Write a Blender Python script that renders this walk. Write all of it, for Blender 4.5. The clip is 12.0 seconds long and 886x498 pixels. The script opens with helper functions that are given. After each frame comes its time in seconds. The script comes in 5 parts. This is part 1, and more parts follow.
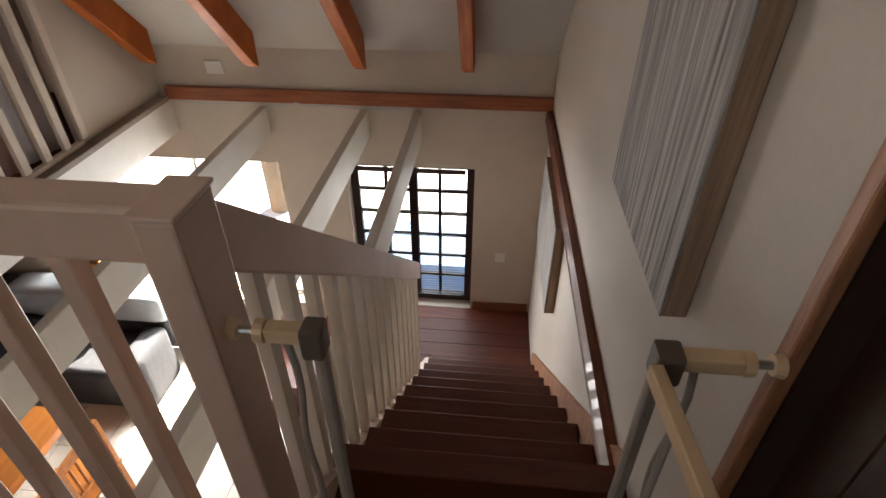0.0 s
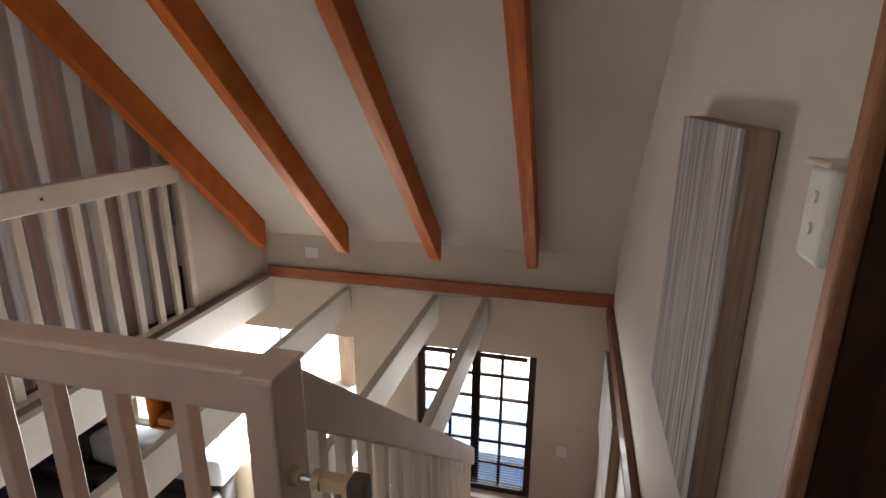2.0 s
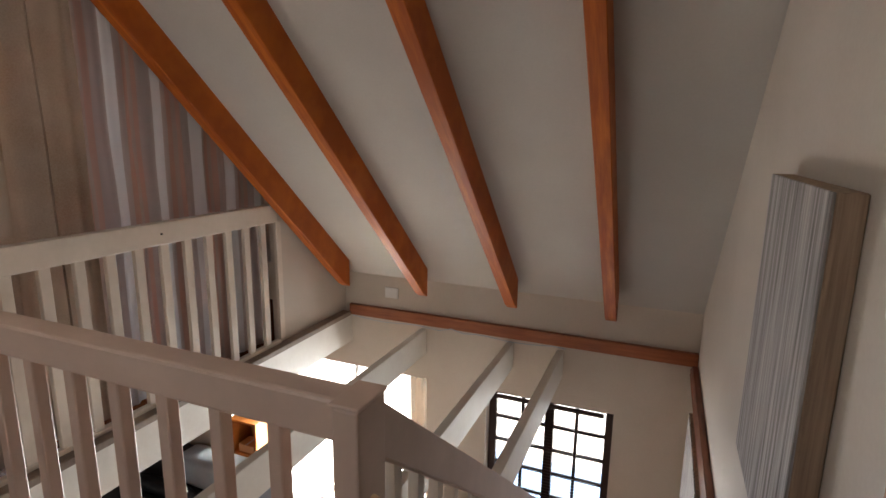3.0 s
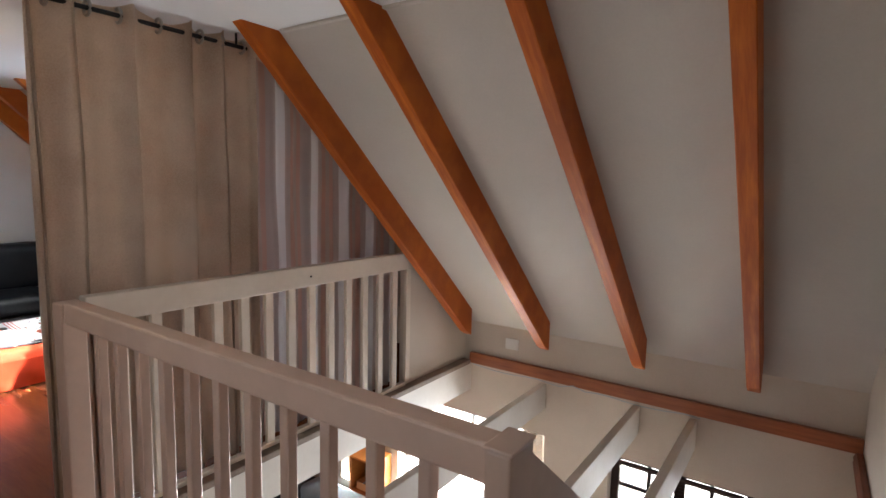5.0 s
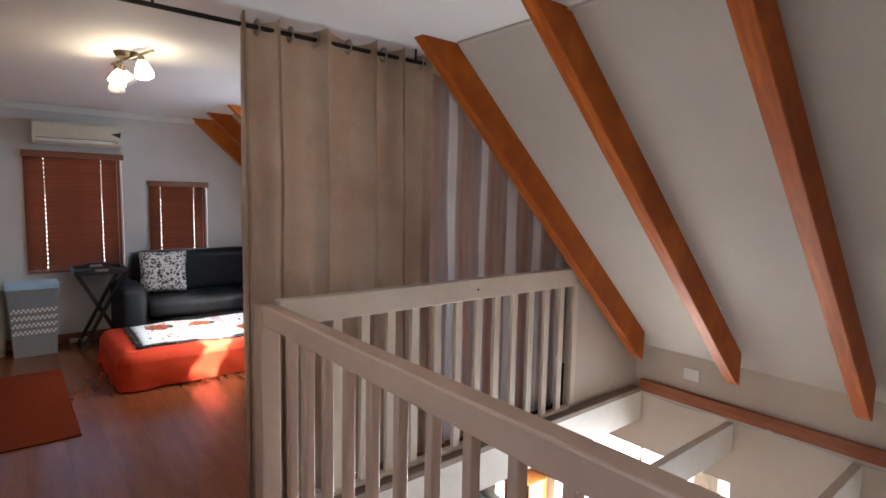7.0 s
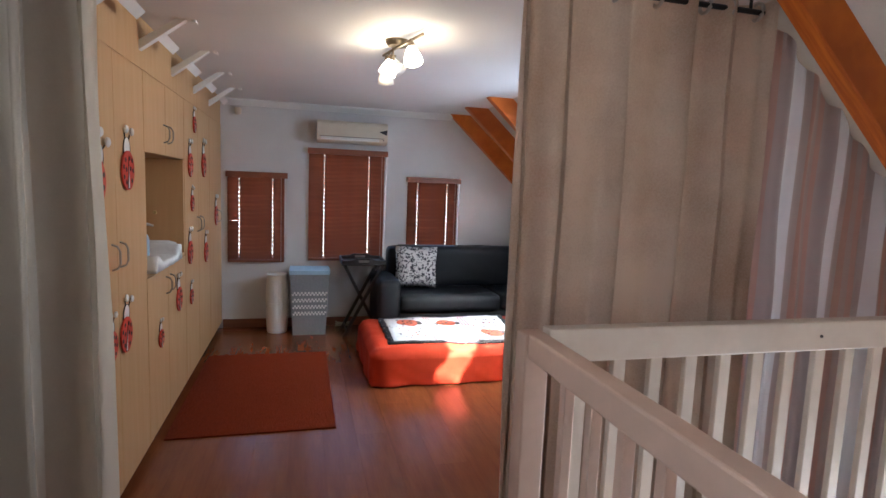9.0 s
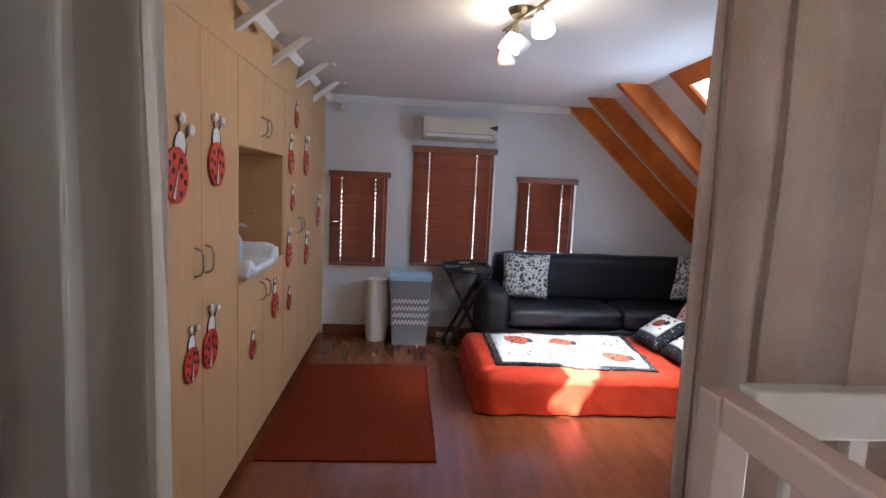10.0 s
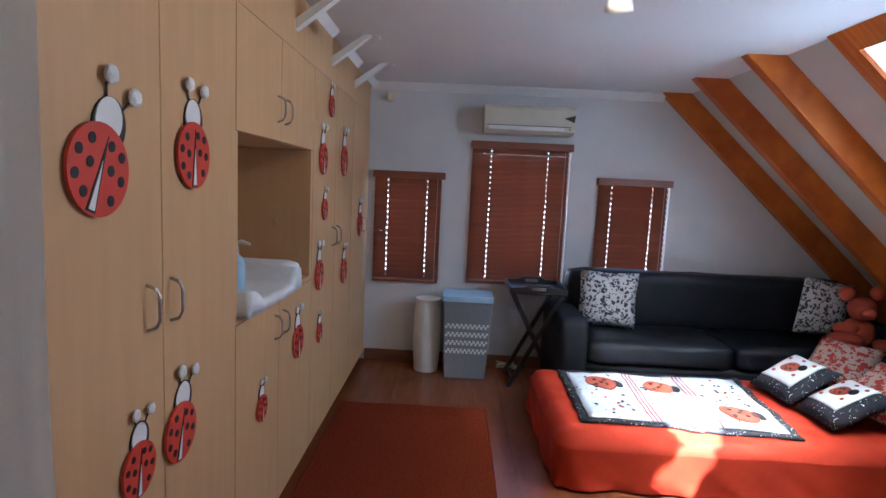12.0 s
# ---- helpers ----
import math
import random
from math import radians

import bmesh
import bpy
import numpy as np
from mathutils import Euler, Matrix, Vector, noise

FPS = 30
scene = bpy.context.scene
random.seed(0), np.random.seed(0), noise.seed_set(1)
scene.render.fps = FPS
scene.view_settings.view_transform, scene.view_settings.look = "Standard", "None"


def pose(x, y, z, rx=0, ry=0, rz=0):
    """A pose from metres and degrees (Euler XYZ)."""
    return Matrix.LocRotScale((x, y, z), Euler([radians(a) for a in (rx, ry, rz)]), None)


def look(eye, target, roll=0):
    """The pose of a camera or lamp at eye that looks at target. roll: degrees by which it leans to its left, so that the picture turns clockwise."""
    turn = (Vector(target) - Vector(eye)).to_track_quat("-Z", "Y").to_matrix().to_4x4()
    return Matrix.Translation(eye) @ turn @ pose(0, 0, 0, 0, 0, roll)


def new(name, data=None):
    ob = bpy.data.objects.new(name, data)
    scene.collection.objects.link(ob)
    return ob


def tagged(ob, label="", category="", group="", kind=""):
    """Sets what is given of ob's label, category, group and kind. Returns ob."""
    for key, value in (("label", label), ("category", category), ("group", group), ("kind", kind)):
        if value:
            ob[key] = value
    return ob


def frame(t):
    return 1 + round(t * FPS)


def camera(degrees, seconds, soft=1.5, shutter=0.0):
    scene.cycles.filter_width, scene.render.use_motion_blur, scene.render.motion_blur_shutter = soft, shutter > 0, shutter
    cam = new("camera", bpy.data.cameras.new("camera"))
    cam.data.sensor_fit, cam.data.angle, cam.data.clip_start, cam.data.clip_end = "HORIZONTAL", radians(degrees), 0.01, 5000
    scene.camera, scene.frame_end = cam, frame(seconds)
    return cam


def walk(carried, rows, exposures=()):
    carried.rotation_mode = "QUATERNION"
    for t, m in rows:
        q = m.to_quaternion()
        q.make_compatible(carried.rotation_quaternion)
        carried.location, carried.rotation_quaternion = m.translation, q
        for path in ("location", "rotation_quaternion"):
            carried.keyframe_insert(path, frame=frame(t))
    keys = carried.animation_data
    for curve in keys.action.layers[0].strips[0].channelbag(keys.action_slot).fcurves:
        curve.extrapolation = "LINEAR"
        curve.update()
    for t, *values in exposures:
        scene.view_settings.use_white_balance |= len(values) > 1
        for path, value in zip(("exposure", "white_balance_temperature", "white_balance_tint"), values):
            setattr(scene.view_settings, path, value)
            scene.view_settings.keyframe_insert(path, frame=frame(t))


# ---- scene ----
cam = camera(79.0, 12.0)
PATH = [
    (0, (-0.134, 0.508, 1.338), (-0.29, 2.129, 0.176), -0.1),
    (0.5, (-0.138, 0.423, 1.374), (-0.327, 2.16, 0.4), 0.1),
    (1, (-0.12, 0.371, 1.41), (-0.35, 2.19, 0.611), 0.2),
    (1.5, (-0.072, 0.38, 1.432), (-0.394, 2.244, 0.783), 0.4),
    (2, (-0.05, 0.332, 1.445), (-0.512, 2.196, 0.885), 0.3),
    (2.5, (-0.03, 0.314, 1.462), (-0.658, 2.151, 0.981), 0.5),
    (3, (-0.039, 0.271, 1.465), (-0.784, 2.084, 1.064), 0.8),
    (5, (-0.073, 0.167, 1.485), (-1.203, 1.802, 1.26), 1.3),
    (5.5, (-0.087, 0.165, 1.49), (-1.313, 1.731, 1.28), 1.4),
    (6, (-0.111, 0.173, 1.489), (-1.428, 1.665, 1.29), 1.5),
    (6.5, (-0.152, 0.18, 1.492), (-1.581, 1.566, 1.294), 1.6),
    (8.3, (-0.572, 0.211, 1.451), (-2.375, 1.051, 1.244), 1.6),
    (8.5, (-0.628, 0.219, 1.484), (-2.466, 0.976, 1.265), 2.2),
    (9, (-0.832, 0.281, 1.482), (-2.754, 0.787, 1.255), 2.3),
    (9.5, (-1.077, 0.291, 1.459), (-3.047, 0.55, 1.227), 2.4),
    (10, (-1.32, 0.274, 1.455), (-3.301, 0.42, 1.224), 2.6),
    (10.5, (-1.576, 0.286, 1.456), (-3.561, 0.354, 1.222), 2.6),
    (11, (-1.786, 0.267, 1.447), (-3.772, 0.27, 1.217), 2.6),
    (11.5, (-1.958, 0.236, 1.451), (-3.945, 0.203, 1.222), 2.7),
    (12, (-2.115, 0.222, 1.45), (-4.102, 0.183, 1.221), 2.7),
]
EXPOSURES = [(0.0, 3.56, 6700, 8), (3.0, 3.66, 6500, 8), (5.0, 3.84, 6250, 9), (6.5, 3.90, 6150, 9), (9.0, 4.20, 5750, 9), (12.0, 4.05, 5150, 9)]
walk(cam, [(t, look(eye, target, roll)) for t, eye, target, roll in PATH], EXPOSURES)

# ---- light ----
SUN_EL, SUN_AZ = 55.0, 28.0          # degrees; azimuth east of +y
world = bpy.data.worlds.new("sky")
scene.world = world
world.use_nodes = True
wn = world.node_tree.nodes
sky = wn.new("ShaderNodeTexSky")
sky.sky_type, sky.sun_disc = "NISHITA", False
sky.sun_elevation, sky.sun_rotation = radians(SUN_EL), radians(SUN_AZ)
wn["Background"].inputs[1].default_value = 0.05
world.node_tree.links.new(sky.outputs[0], wn["Background"].inputs[0])
sun = new("sun", bpy.data.lights.new("sun", "SUN"))
sun.data.energy, sun.data.angle, sun.data.color = 5.0, radians(0.5), (1.0, 0.95, 0.86)
sd = Vector((math.sin(radians(SUN_AZ)) * math.cos(radians(SUN_EL)), math.cos(radians(SUN_AZ)) * math.cos(radians(SUN_EL)), math.sin(radians(SUN_EL))))
sun.matrix_world = look(sd * 20, (0, 0, 0))


def area(name, at, to, sx, sy, power, colour):
    lamp = new(name, bpy.data.lights.new(name, "AREA"))
    lamp.data.shape, lamp.data.size, lamp.data.size_y, lamp.data.energy, lamp.data.color = "RECTANGLE", sx, sy, power, colour
    lamp.matrix_world = look(at, to)
    return lamp


area("skylight_daylight", (-4.34, 2.38, 1.83), (-4.34, 2.38 - 0.94, 1.83 - 0.34), 0.74, 0.70, 1.1, (0.76, 0.88, 1.0))
area("lower_window_daylight", (-2.5, 4.16, -1.15), (-2.5, 1.0, -2.0), 1.5, 1.2, 8.5, (0.95, 0.96, 1.0))
area("landing_window_daylight", (-0.72, 4.10, -1.15), (-0.72, 1.0, -1.3), 0.85, 1.25, 0.9, (0.85, 0.92, 1.0))

# fill lamp for newel, curtains and floor, set in an added window out of view
area("hall_fill_light", (-1.35, -1.09, 1.45), (-1.7, 0.6, 0.2), 0.9, 0.9, 0.31, (1.0, 0.90, 0.78))

# ---- materials ----
def mat(name, c1, c2=None, rough=0.6, scale=6.0, stretch=(1, 1, 1), bump=0.1, fine=60.0, metal=0.0, spec=0.5, sheen=0.0, vary=0.0, coat=0.0, ends=(0.45, 0.95)):
    """A surface of two tones mixed by large and fine noise, with relief. stretch: the grain's scale along x, y, z."""
    m = bpy.data.materials.new(name)
    m.use_nodes = True
    nt = m.node_tree
    n, l = nt.nodes, nt.links
    b = n["Principled BSDF"]
    c2 = c2 or tuple(0.86 * v for v in c1)
    tc, mp = n.new("ShaderNodeTexCoord"), n.new("ShaderNodeMapping")
    mp.inputs["Scale"].default_value = stretch
    l.new(tc.outputs["Object"], mp.inputs[0])
    big, small = n.new("ShaderNodeTexNoise"), n.new("ShaderNodeTexNoise")
    big.inputs["Scale"].default_value, big.inputs["Detail"].default_value = scale, 5
    small.inputs["Scale"].default_value, small.inputs["Detail"].default_value = fine, 3
    l.new(mp.outputs[0], big.inputs["Vector"])
    l.new(mp.outputs[0], small.inputs["Vector"])
    add = n.new("ShaderNodeMath")
    add.operation = "MULTIPLY_ADD"
    l.new(small.outputs[0], add.inputs[0])
    add.inputs[1].default_value = 0.4
    l.new(big.outputs[0], add.inputs[2])
    fac = add.outputs[0]
    if vary:
        oi, ad = n.new("ShaderNodeObjectInfo"), n.new("ShaderNodeMath")
        ad.operation = "MULTIPLY_ADD"
        l.new(oi.outputs["Random"], ad.inputs[0])
        ad.inputs[1].default_value = vary
        l.new(fac, ad.inputs[2])
        fac = ad.outputs[0]
    ramp = n.new("ShaderNodeValToRGB")
    ramp.color_ramp.elements[0].position, ramp.color_ramp.elements[1].position = ends
    ramp.color_ramp.elements[0].color, ramp.color_ramp.elements[1].color = (*c1, 1), (*c2, 1)
    l.new(fac, ramp.inputs[0])
    l.new(ramp.outputs[0], b.inputs["Base Color"])
    b.inputs["Metallic"].default_value, b.inputs["Specular IOR Level"].default_value = metal, spec
    rr = n.new("ShaderNodeMapRange")
    rr.inputs["To Min"].default_value, rr.inputs["To Max"].default_value = max(rough - 0.1, 0.03), min(rough + 0.1, 1)
    l.new(big.outputs[0], rr.inputs[0])
    l.new(rr.outputs[0], b.inputs["Roughness"])
    b.inputs["Sheen Weight"].default_value, b.inputs["Coat Weight"].default_value = sheen, coat
    if bump:
        bp = n.new("ShaderNodeBump")
        bp.inputs["Strength"].default_value, bp.inputs["Distance"].default_value = bump, 0.01
        l.new(add.outputs[0], bp.inputs["Height"])
        l.new(bp.outputs[0], b.inputs["Normal"])
    return m


def wood(name, c1, c2, rough, along, scale=3.0, bump=0.08, vary=0.25, coat=0.0):
    st = [14.0, 14.0, 14.0]
    st["xyz".index(along)] = 1.0
    return mat(name, c1, c2, rough, scale, st, bump, 12.0, vary=vary, coat=coat)


WALL = mat("cream wall paint", (0.60, 0.53, 0.46), (0.53, 0.46, 0.39), 0.7, 2.0, bump=0.06, fine=90)
WALL_B = mat("pale bedroom wall paint", (0.64, 0.635, 0.635), (0.585, 0.575, 0.575), 0.7, 2.0, bump=0.06, fine=90)
# the slope's white is lowered here so its colour holds the dimmer light
CEIL_DIM = mat("white ceiling board toned down for shade", (0.51, 0.475, 0.44), (0.46, 0.425, 0.39), 0.8, 1.5, bump=0.05, fine=80)
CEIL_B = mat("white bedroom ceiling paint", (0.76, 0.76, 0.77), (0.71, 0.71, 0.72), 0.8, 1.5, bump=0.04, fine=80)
RAFTER = mat("orange stained pine", (0.64, 0.18, 0.018), (0.36, 0.082, 0.010), 0.5, 2.6, (14, 1.2, 1.2), 0.1, 9.0, vary=0.2, spec=0.25)
TRIM = mat("reddish stained timber rail", (0.38, 0.12, 0.042), (0.24, 0.068, 0.025), 0.4, 3, (1.2, 14, 14), 0.1, 9.0, coat=0.2)
TRIM_Y = mat("dark stained timber rail", (0.24, 0.055, 0.016), (0.12, 0.030, 0.010), 0.5, 3, (14, 1.2, 14), 0.1, 9.0, coat=0.3)
OLDWOOD = mat("worn pale brown timber", (0.42, 0.19, 0.09), (0.22, 0.085, 0.038), 0.6, 3, (10, 10, 1.5), 0.35, 12.0)
STAIR = mat("dark red varnished timber", (0.15, 0.030, 0.010), (0.08, 0.017, 0.007), 0.5, 3, (1.2, 12, 12), 0.12, 9.0, vary=0.3)
# one balustrade paint in two tones, its shade and its light put into colour
BALUS_SHADED = mat("balustrade paint in shade", (0.66, 0.48, 0.385), (0.58, 0.42, 0.33), 0.4, 5, bump=0.08, fine=30, vary=0.1)
BALUS_LIT = mat("balustrade paint in light", (0.72, 0.64, 0.55), (0.64, 0.56, 0.47), 0.4, 5, bump=0.08, fine=30, vary=0.1)
JOIST = mat("white painted joist", (0.72, 0.69, 0.63), (0.64, 0.60, 0.54), 0.55, 4, bump=0.08, fine=40)
EDGE = mat("grimy floor edge board", (0.30, 0.24, 0.19), (0.18, 0.13, 0.10), 0.7, 6, bump=0.2)
LAMINATE = mat("reddish brown laminate", (0.21, 0.062, 0.020), (0.155, 0.044, 0.015), 0.24, 2.0, (1.0, 9, 9), 0.0, 8.0, vary=0.16)
for nd in LAMINATE.node_tree.nodes:
    if nd.type == "MAP_RANGE":          # an even satin lacquer
        nd.inputs["To Min"].default_value, nd.inputs["To Max"].default_value = 0.23, 0.27
BOARDEDGE = mat("dull brown board edge", (0.07, 0.022, 0.009), None, 1.0, 6, bump=0.0, spec=0.0)
TILE = mat("pale cream floor tile", (0.62, 0.58, 0.52), (0.55, 0.50, 0.44), 0.25, 4, bump=0.04, vary=0.2)
GROUT = mat("grey grout", (0.38, 0.35, 0.31), None, 0.9, 8)
BEECH = mat("beech melamine", (0.58, 0.36, 0.175), (0.54, 0.325, 0.15), 0.45, 2.5, (9, 9, 0.8), 0.03, 7.0, vary=0.12)
DARKGAP = mat("dark plinth", (0.035, 0.022, 0.016), None, 0.7, 6)
STEEL = mat("brushed steel", (0.52, 0.49, 0.45), (0.42, 0.40, 0.37), 0.32, 20, metal=1.0, bump=0.04)
CURTAIN = mat("oatmeal lined curtain cloth", (0.68, 0.565, 0.46), (0.50, 0.37, 0.275), 0.85, 3.0, bump=0.12, fine=140, sheen=0.3, ends=(0.55, 0.93))
CURTAIN_L = mat("grey beige sateen curtain cloth", (0.78, 0.72, 0.63), (0.70, 0.63, 0.54), 0.32, 2.2, bump=0.10, fine=140, sheen=0.4)
BLINDWOOD = mat("reddish brown blind slat", (0.31, 0.115, 0.06), (0.22, 0.075, 0.038), 0.42, 4, (10, 1, 10), 0.05, 8.0, vary=0.3)
BLACKLEATHER = mat("black leather", (0.009, 0.010, 0.013), (0.014, 0.015, 0.018), 0.5, 8, bump=0.22, fine=120, spec=0.32)
BLACKWOOD = mat("black painted wood", (0.014, 0.012, 0.012), (0.025, 0.022, 0.02), 0.4, 8, bump=0.05)
BLACK = mat("black metal", (0.018, 0.017, 0.017), None, 0.45, 10, metal=0.4, bump=0.03)
REDSHEET = mat("bright red cotton sheet", (0.47, 0.036, 0.008), (0.38, 0.026, 0.006), 0.8, 5, bump=0.15, fine=160, spec=0.25)
REDRUG = mat("brick red woven rug", (0.165, 0.023, 0.005), (0.12, 0.016, 0.004), 0.95, 30, (1, 4, 1), 0.5, 220, spec=0.1)
WHITE = mat("white plastic", (0.74, 0.73, 0.70), (0.69, 0.68, 0.65), 0.4, 8, bump=0.02)
CREAMPLASTIC = mat("cream plastic", (0.66, 0.60, 0.48), (0.60, 0.54, 0.43), 0.42, 8, bump=0.02)
WHITEPAINT = mat("white gloss paint", (0.78, 0.78, 0.77), (0.72, 0.72, 0.71), 0.45, 6, bump=0.04)
WHITECLOTH = mat("white cotton", (0.76, 0.75, 0.73), (0.70, 0.69, 0.68), 0.9, 14, bump=0.2, fine=180)
TOWEL = mat("white towelling", (0.76, 0.76, 0.76), (0.69, 0.69, 0.70), 0.95, 30, bump=0.6, fine=200)
GREYWEAVE = mat("grey woven fibre", (0.25, 0.26, 0.28), (0.19, 0.20, 0.22), 0.7, 60, (1, 1, 2), 0.6, 160)
PALEBLUE = mat("pale blue cloth", (0.42, 0.60, 0.75), (0.36, 0.53, 0.68), 0.9, 12)
REDPAINT = mat("red painted board", (0.58, 0.050, 0.022), (0.50, 0.040, 0.018), 0.5, 10, bump=0.04)
BLACKPAINT = mat("black paint", (0.016, 0.014, 0.014), None, 0.5, 10, bump=0.02)
ORANGEPINE = mat("orange pine furniture", (0.55, 0.20, 0.045), (0.42, 0.14, 0.03), 0.4, 3, (8, 1, 8), 0.06, 9.0)
GREYCLOTH = mat("pale blue grey throw", (0.46, 0.53, 0.60), (0.38, 0.45, 0.52), 0.9, 10)
BRASS = mat("aged brass", (0.55, 0.42, 0.20), None, 0.35, 20, metal=1.0)
BRONZE = mat("antique bronze", (0.24, 0.19, 0.13), (0.18, 0.14, 0.10), 0.35, 20, metal=1.0)
DARKFRAME = mat("dark stained window frame", (0.055, 0.026, 0.018), (0.03, 0.015, 0.011), 0.45, 5, (10, 10, 1), 0.06)
DARKDOOR = mat("dark brown stained door", (0.045, 0.018, 0.010), (0.025, 0.011, 0.007), 0.5, 3, (10, 10, 1), 0.1, 9.0)
GREYWASH = mat("grey washed plank print", (0.54, 0.49, 0.47), (0.11, 0.095, 0.085), 0.8, 2.4, (30, 34, 1.0), 0.25, 8.0)
CANVASSIDE = mat("brown weathered plank print", (0.40, 0.27, 0.18), (0.20, 0.13, 0.085), 0.8, 2.4, (30, 30, 1.2), 0.25, 8.0)
PLASTER = mat("exterior paving", (0.50, 0.48, 0.45), None, 0.9, 3)
SKIRT = mat("brown timber skirting", (0.23, 0.085, 0.04), (0.15, 0.055, 0.025), 0.4, 3, (10, 1, 10), 0.08)


def glass_mat():
    m = bpy.data.materials.new("clear window glass")
    m.use_nodes = True
    b = m.node_tree.nodes["Principled BSDF"]
    b.inputs["Transmission Weight"].default_value, b.inputs["Roughness"].default_value, b.inputs["IOR"].default_value = 1.0, 0.0, 1.45
    return m


def glow_mat(name, colour, strength):
    m = bpy.data.materials.new(name)
    m.use_nodes = True
    b = m.node_tree.nodes["Principled BSDF"]
    b.inputs["Base Color"].default_value = (*colour, 1)
    b.inputs["Emission Color"].default_value, b.inputs["Emission Strength"].default_value = (*colour, 1), strength
    return m


GLASS = glass_mat()
SHADE = glow_mat("lit frosted glass shade", (1.0, 0.86, 0.62), 1.25)


def stripes_mat():
    """Vertical stripes of pinkish, orange, white and grey across y, with thin weave noise."""
    m = mat("striped pink grey curtain cloth", (0.40, 0.33, 0.30), None, 0.85, 3, bump=0.1, fine=140, sheen=0.2)
    nt = m.node_tree
    n, l = nt.nodes, nt.links
    tc, sx, mu, fr, rp = (n.new("ShaderNode" + k) for k in ("TexCoord", "SeparateXYZ", "Math", "Math", "ValToRGB"))
    l.new(n.new("ShaderNodeNewGeometry").outputs["Position"], sx.inputs[0])
    mu.operation, fr.operation = "MULTIPLY", "FRACT"
    l.new(sx.outputs["Y"], mu.inputs[0])
    mu.operation = "MULTIPLY_ADD"
    mu.inputs[1].default_value, mu.inputs[2].default_value = 4.0, -8.6
    l.new(mu.outputs[0], fr.inputs[0])
    rp.color_ramp.interpolation = "CONSTANT"
    e = rp.color_ramp.elements
    e[0].position, e[0].color = 0.0, (0.90, 0.90, 0.92, 1)
    e[1].position, e[1].color = 0.28, (0.62, 0.54, 0.52, 1)
    for p, c in ((0.40, (0.64, 0.44, 0.37)), (0.50, (0.60, 0.50, 0.46)), (0.62, (0.65, 0.46, 0.40)), (0.74, (0.60, 0.53, 0.52))):
        k = e.new(p)
        k.color = (*c, 1)
    l.new(fr.outputs[0], rp.inputs[0])
    l.new(rp.outputs[0], n["Principled BSDF"].inputs["Base Color"])
    return m


STRIPES = stripes_mat()


def see_through(m, share):
    """Cloth that lets some light through."""
    nt = m.node_tree
    n, l = nt.nodes, nt.links
    b, out = n["Principled BSDF"], n["Material Output"]
    tr, mx = n.new("ShaderNodeBsdfTranslucent"), n.new("ShaderNodeMixShader")
    l.new(b.inputs["Base Color"].links[0].from_socket, tr.inputs["Color"])
    mx.inputs[0].default_value = share
    l.new(b.outputs[0], mx.inputs[1])
    l.new(tr.outputs[0], mx.inputs[2])
    l.new(mx.outputs[0], out.inputs["Surface"])


for m, share in ((CURTAIN, 0.35), (CURTAIN_L, 0.1), (STRIPES, 0.5)):
    see_through(m, share)


def voronoi_print(name, ground, ink, scale, edge):
    """A cloth with small irregular printed blots."""
    m = mat(name, ground, None, 0.9, 14, bump=0.15, fine=180)
    nt = m.node_tree
    n, l = nt.nodes, nt.links
    tc, vo, no, mx, rp = n.new("ShaderNodeTexCoord"), n.new("ShaderNodeTexVoronoi"), n.new("ShaderNodeTexNoise"), n.new("ShaderNodeVectorMath"), n.new("ShaderNodeValToRGB")
    no.inputs["Scale"].default_value = scale * 0.8
    mx.operation = "MULTIPLY_ADD"
    l.new(tc.outputs["Object"], no.inputs["Vector"])
    l.new(no.outputs["Color"], mx.inputs[0])
    mx.inputs[1].default_value = (0.08, 0.08, 0.08)
    l.new(tc.outputs["Object"], mx.inputs[2])
    l.new(mx.outputs[0], vo.inputs["Vector"])
    vo.inputs["Scale"].default_value = scale
    rp.color_ramp.elements[0].position, rp.color_ramp.elements[1].position = edge, edge + 0.04
    rp.color_ramp.elements[0].color, rp.color_ramp.elements[1].color = (*ink, 1), (*ground, 1)
    l.new(vo.outputs["Distance"], rp.inputs[0])
    l.new(rp.outputs[0], n["Principled BSDF"].inputs["Base Color"])
    return m


DAMASK = voronoi_print("black and white scroll print cotton", (0.60, 0.59, 0.57), (0.05, 0.05, 0.06), 36, 0.43)
POLKA = voronoi_print("black cotton with white dots", (0.02, 0.02, 0.025), (0.75, 0.75, 0.75), 42, 0.15)
QUILTCLOTH = voronoi_print("white cotton with small dark flecks", (0.60, 0.63, 0.67), (0.10, 0.10, 0.14), 26, 0.14)
FLORAL = voronoi_print("red and cream floral cotton", (0.58, 0.42, 0.34), (0.46, 0.05, 0.03), 34, 0.47)


# ---- building helpers ----
def box(bm, x0, x1, y0, y1, z0, z1, bevel=0.0, segs=1):
    vs = [bm.verts.new((x, y, z)) for x in (x0, x1) for y in (y0, y1) for z in (z0, z1)]
    fs = [bm.faces.new([vs[i] for i in f]) for f in ((0, 1, 3, 2), (4, 6, 7, 5), (0, 4, 5, 1), (2, 3, 7, 6), (0, 2, 6, 4), (1, 5, 7, 3))]
    if bevel:
        bmesh.ops.bevel(bm, geom=list({e for f in fs for e in f.edges}), offset=bevel, segments=segs, affect="EDGES", profile=0.5)
    return bm


def B(x0, x1, y0, y1, z0, z1, bevel=0.0, segs=1):
    return box(bmesh.new(), x0, x1, y0, y1, z0, z1, bevel, segs)


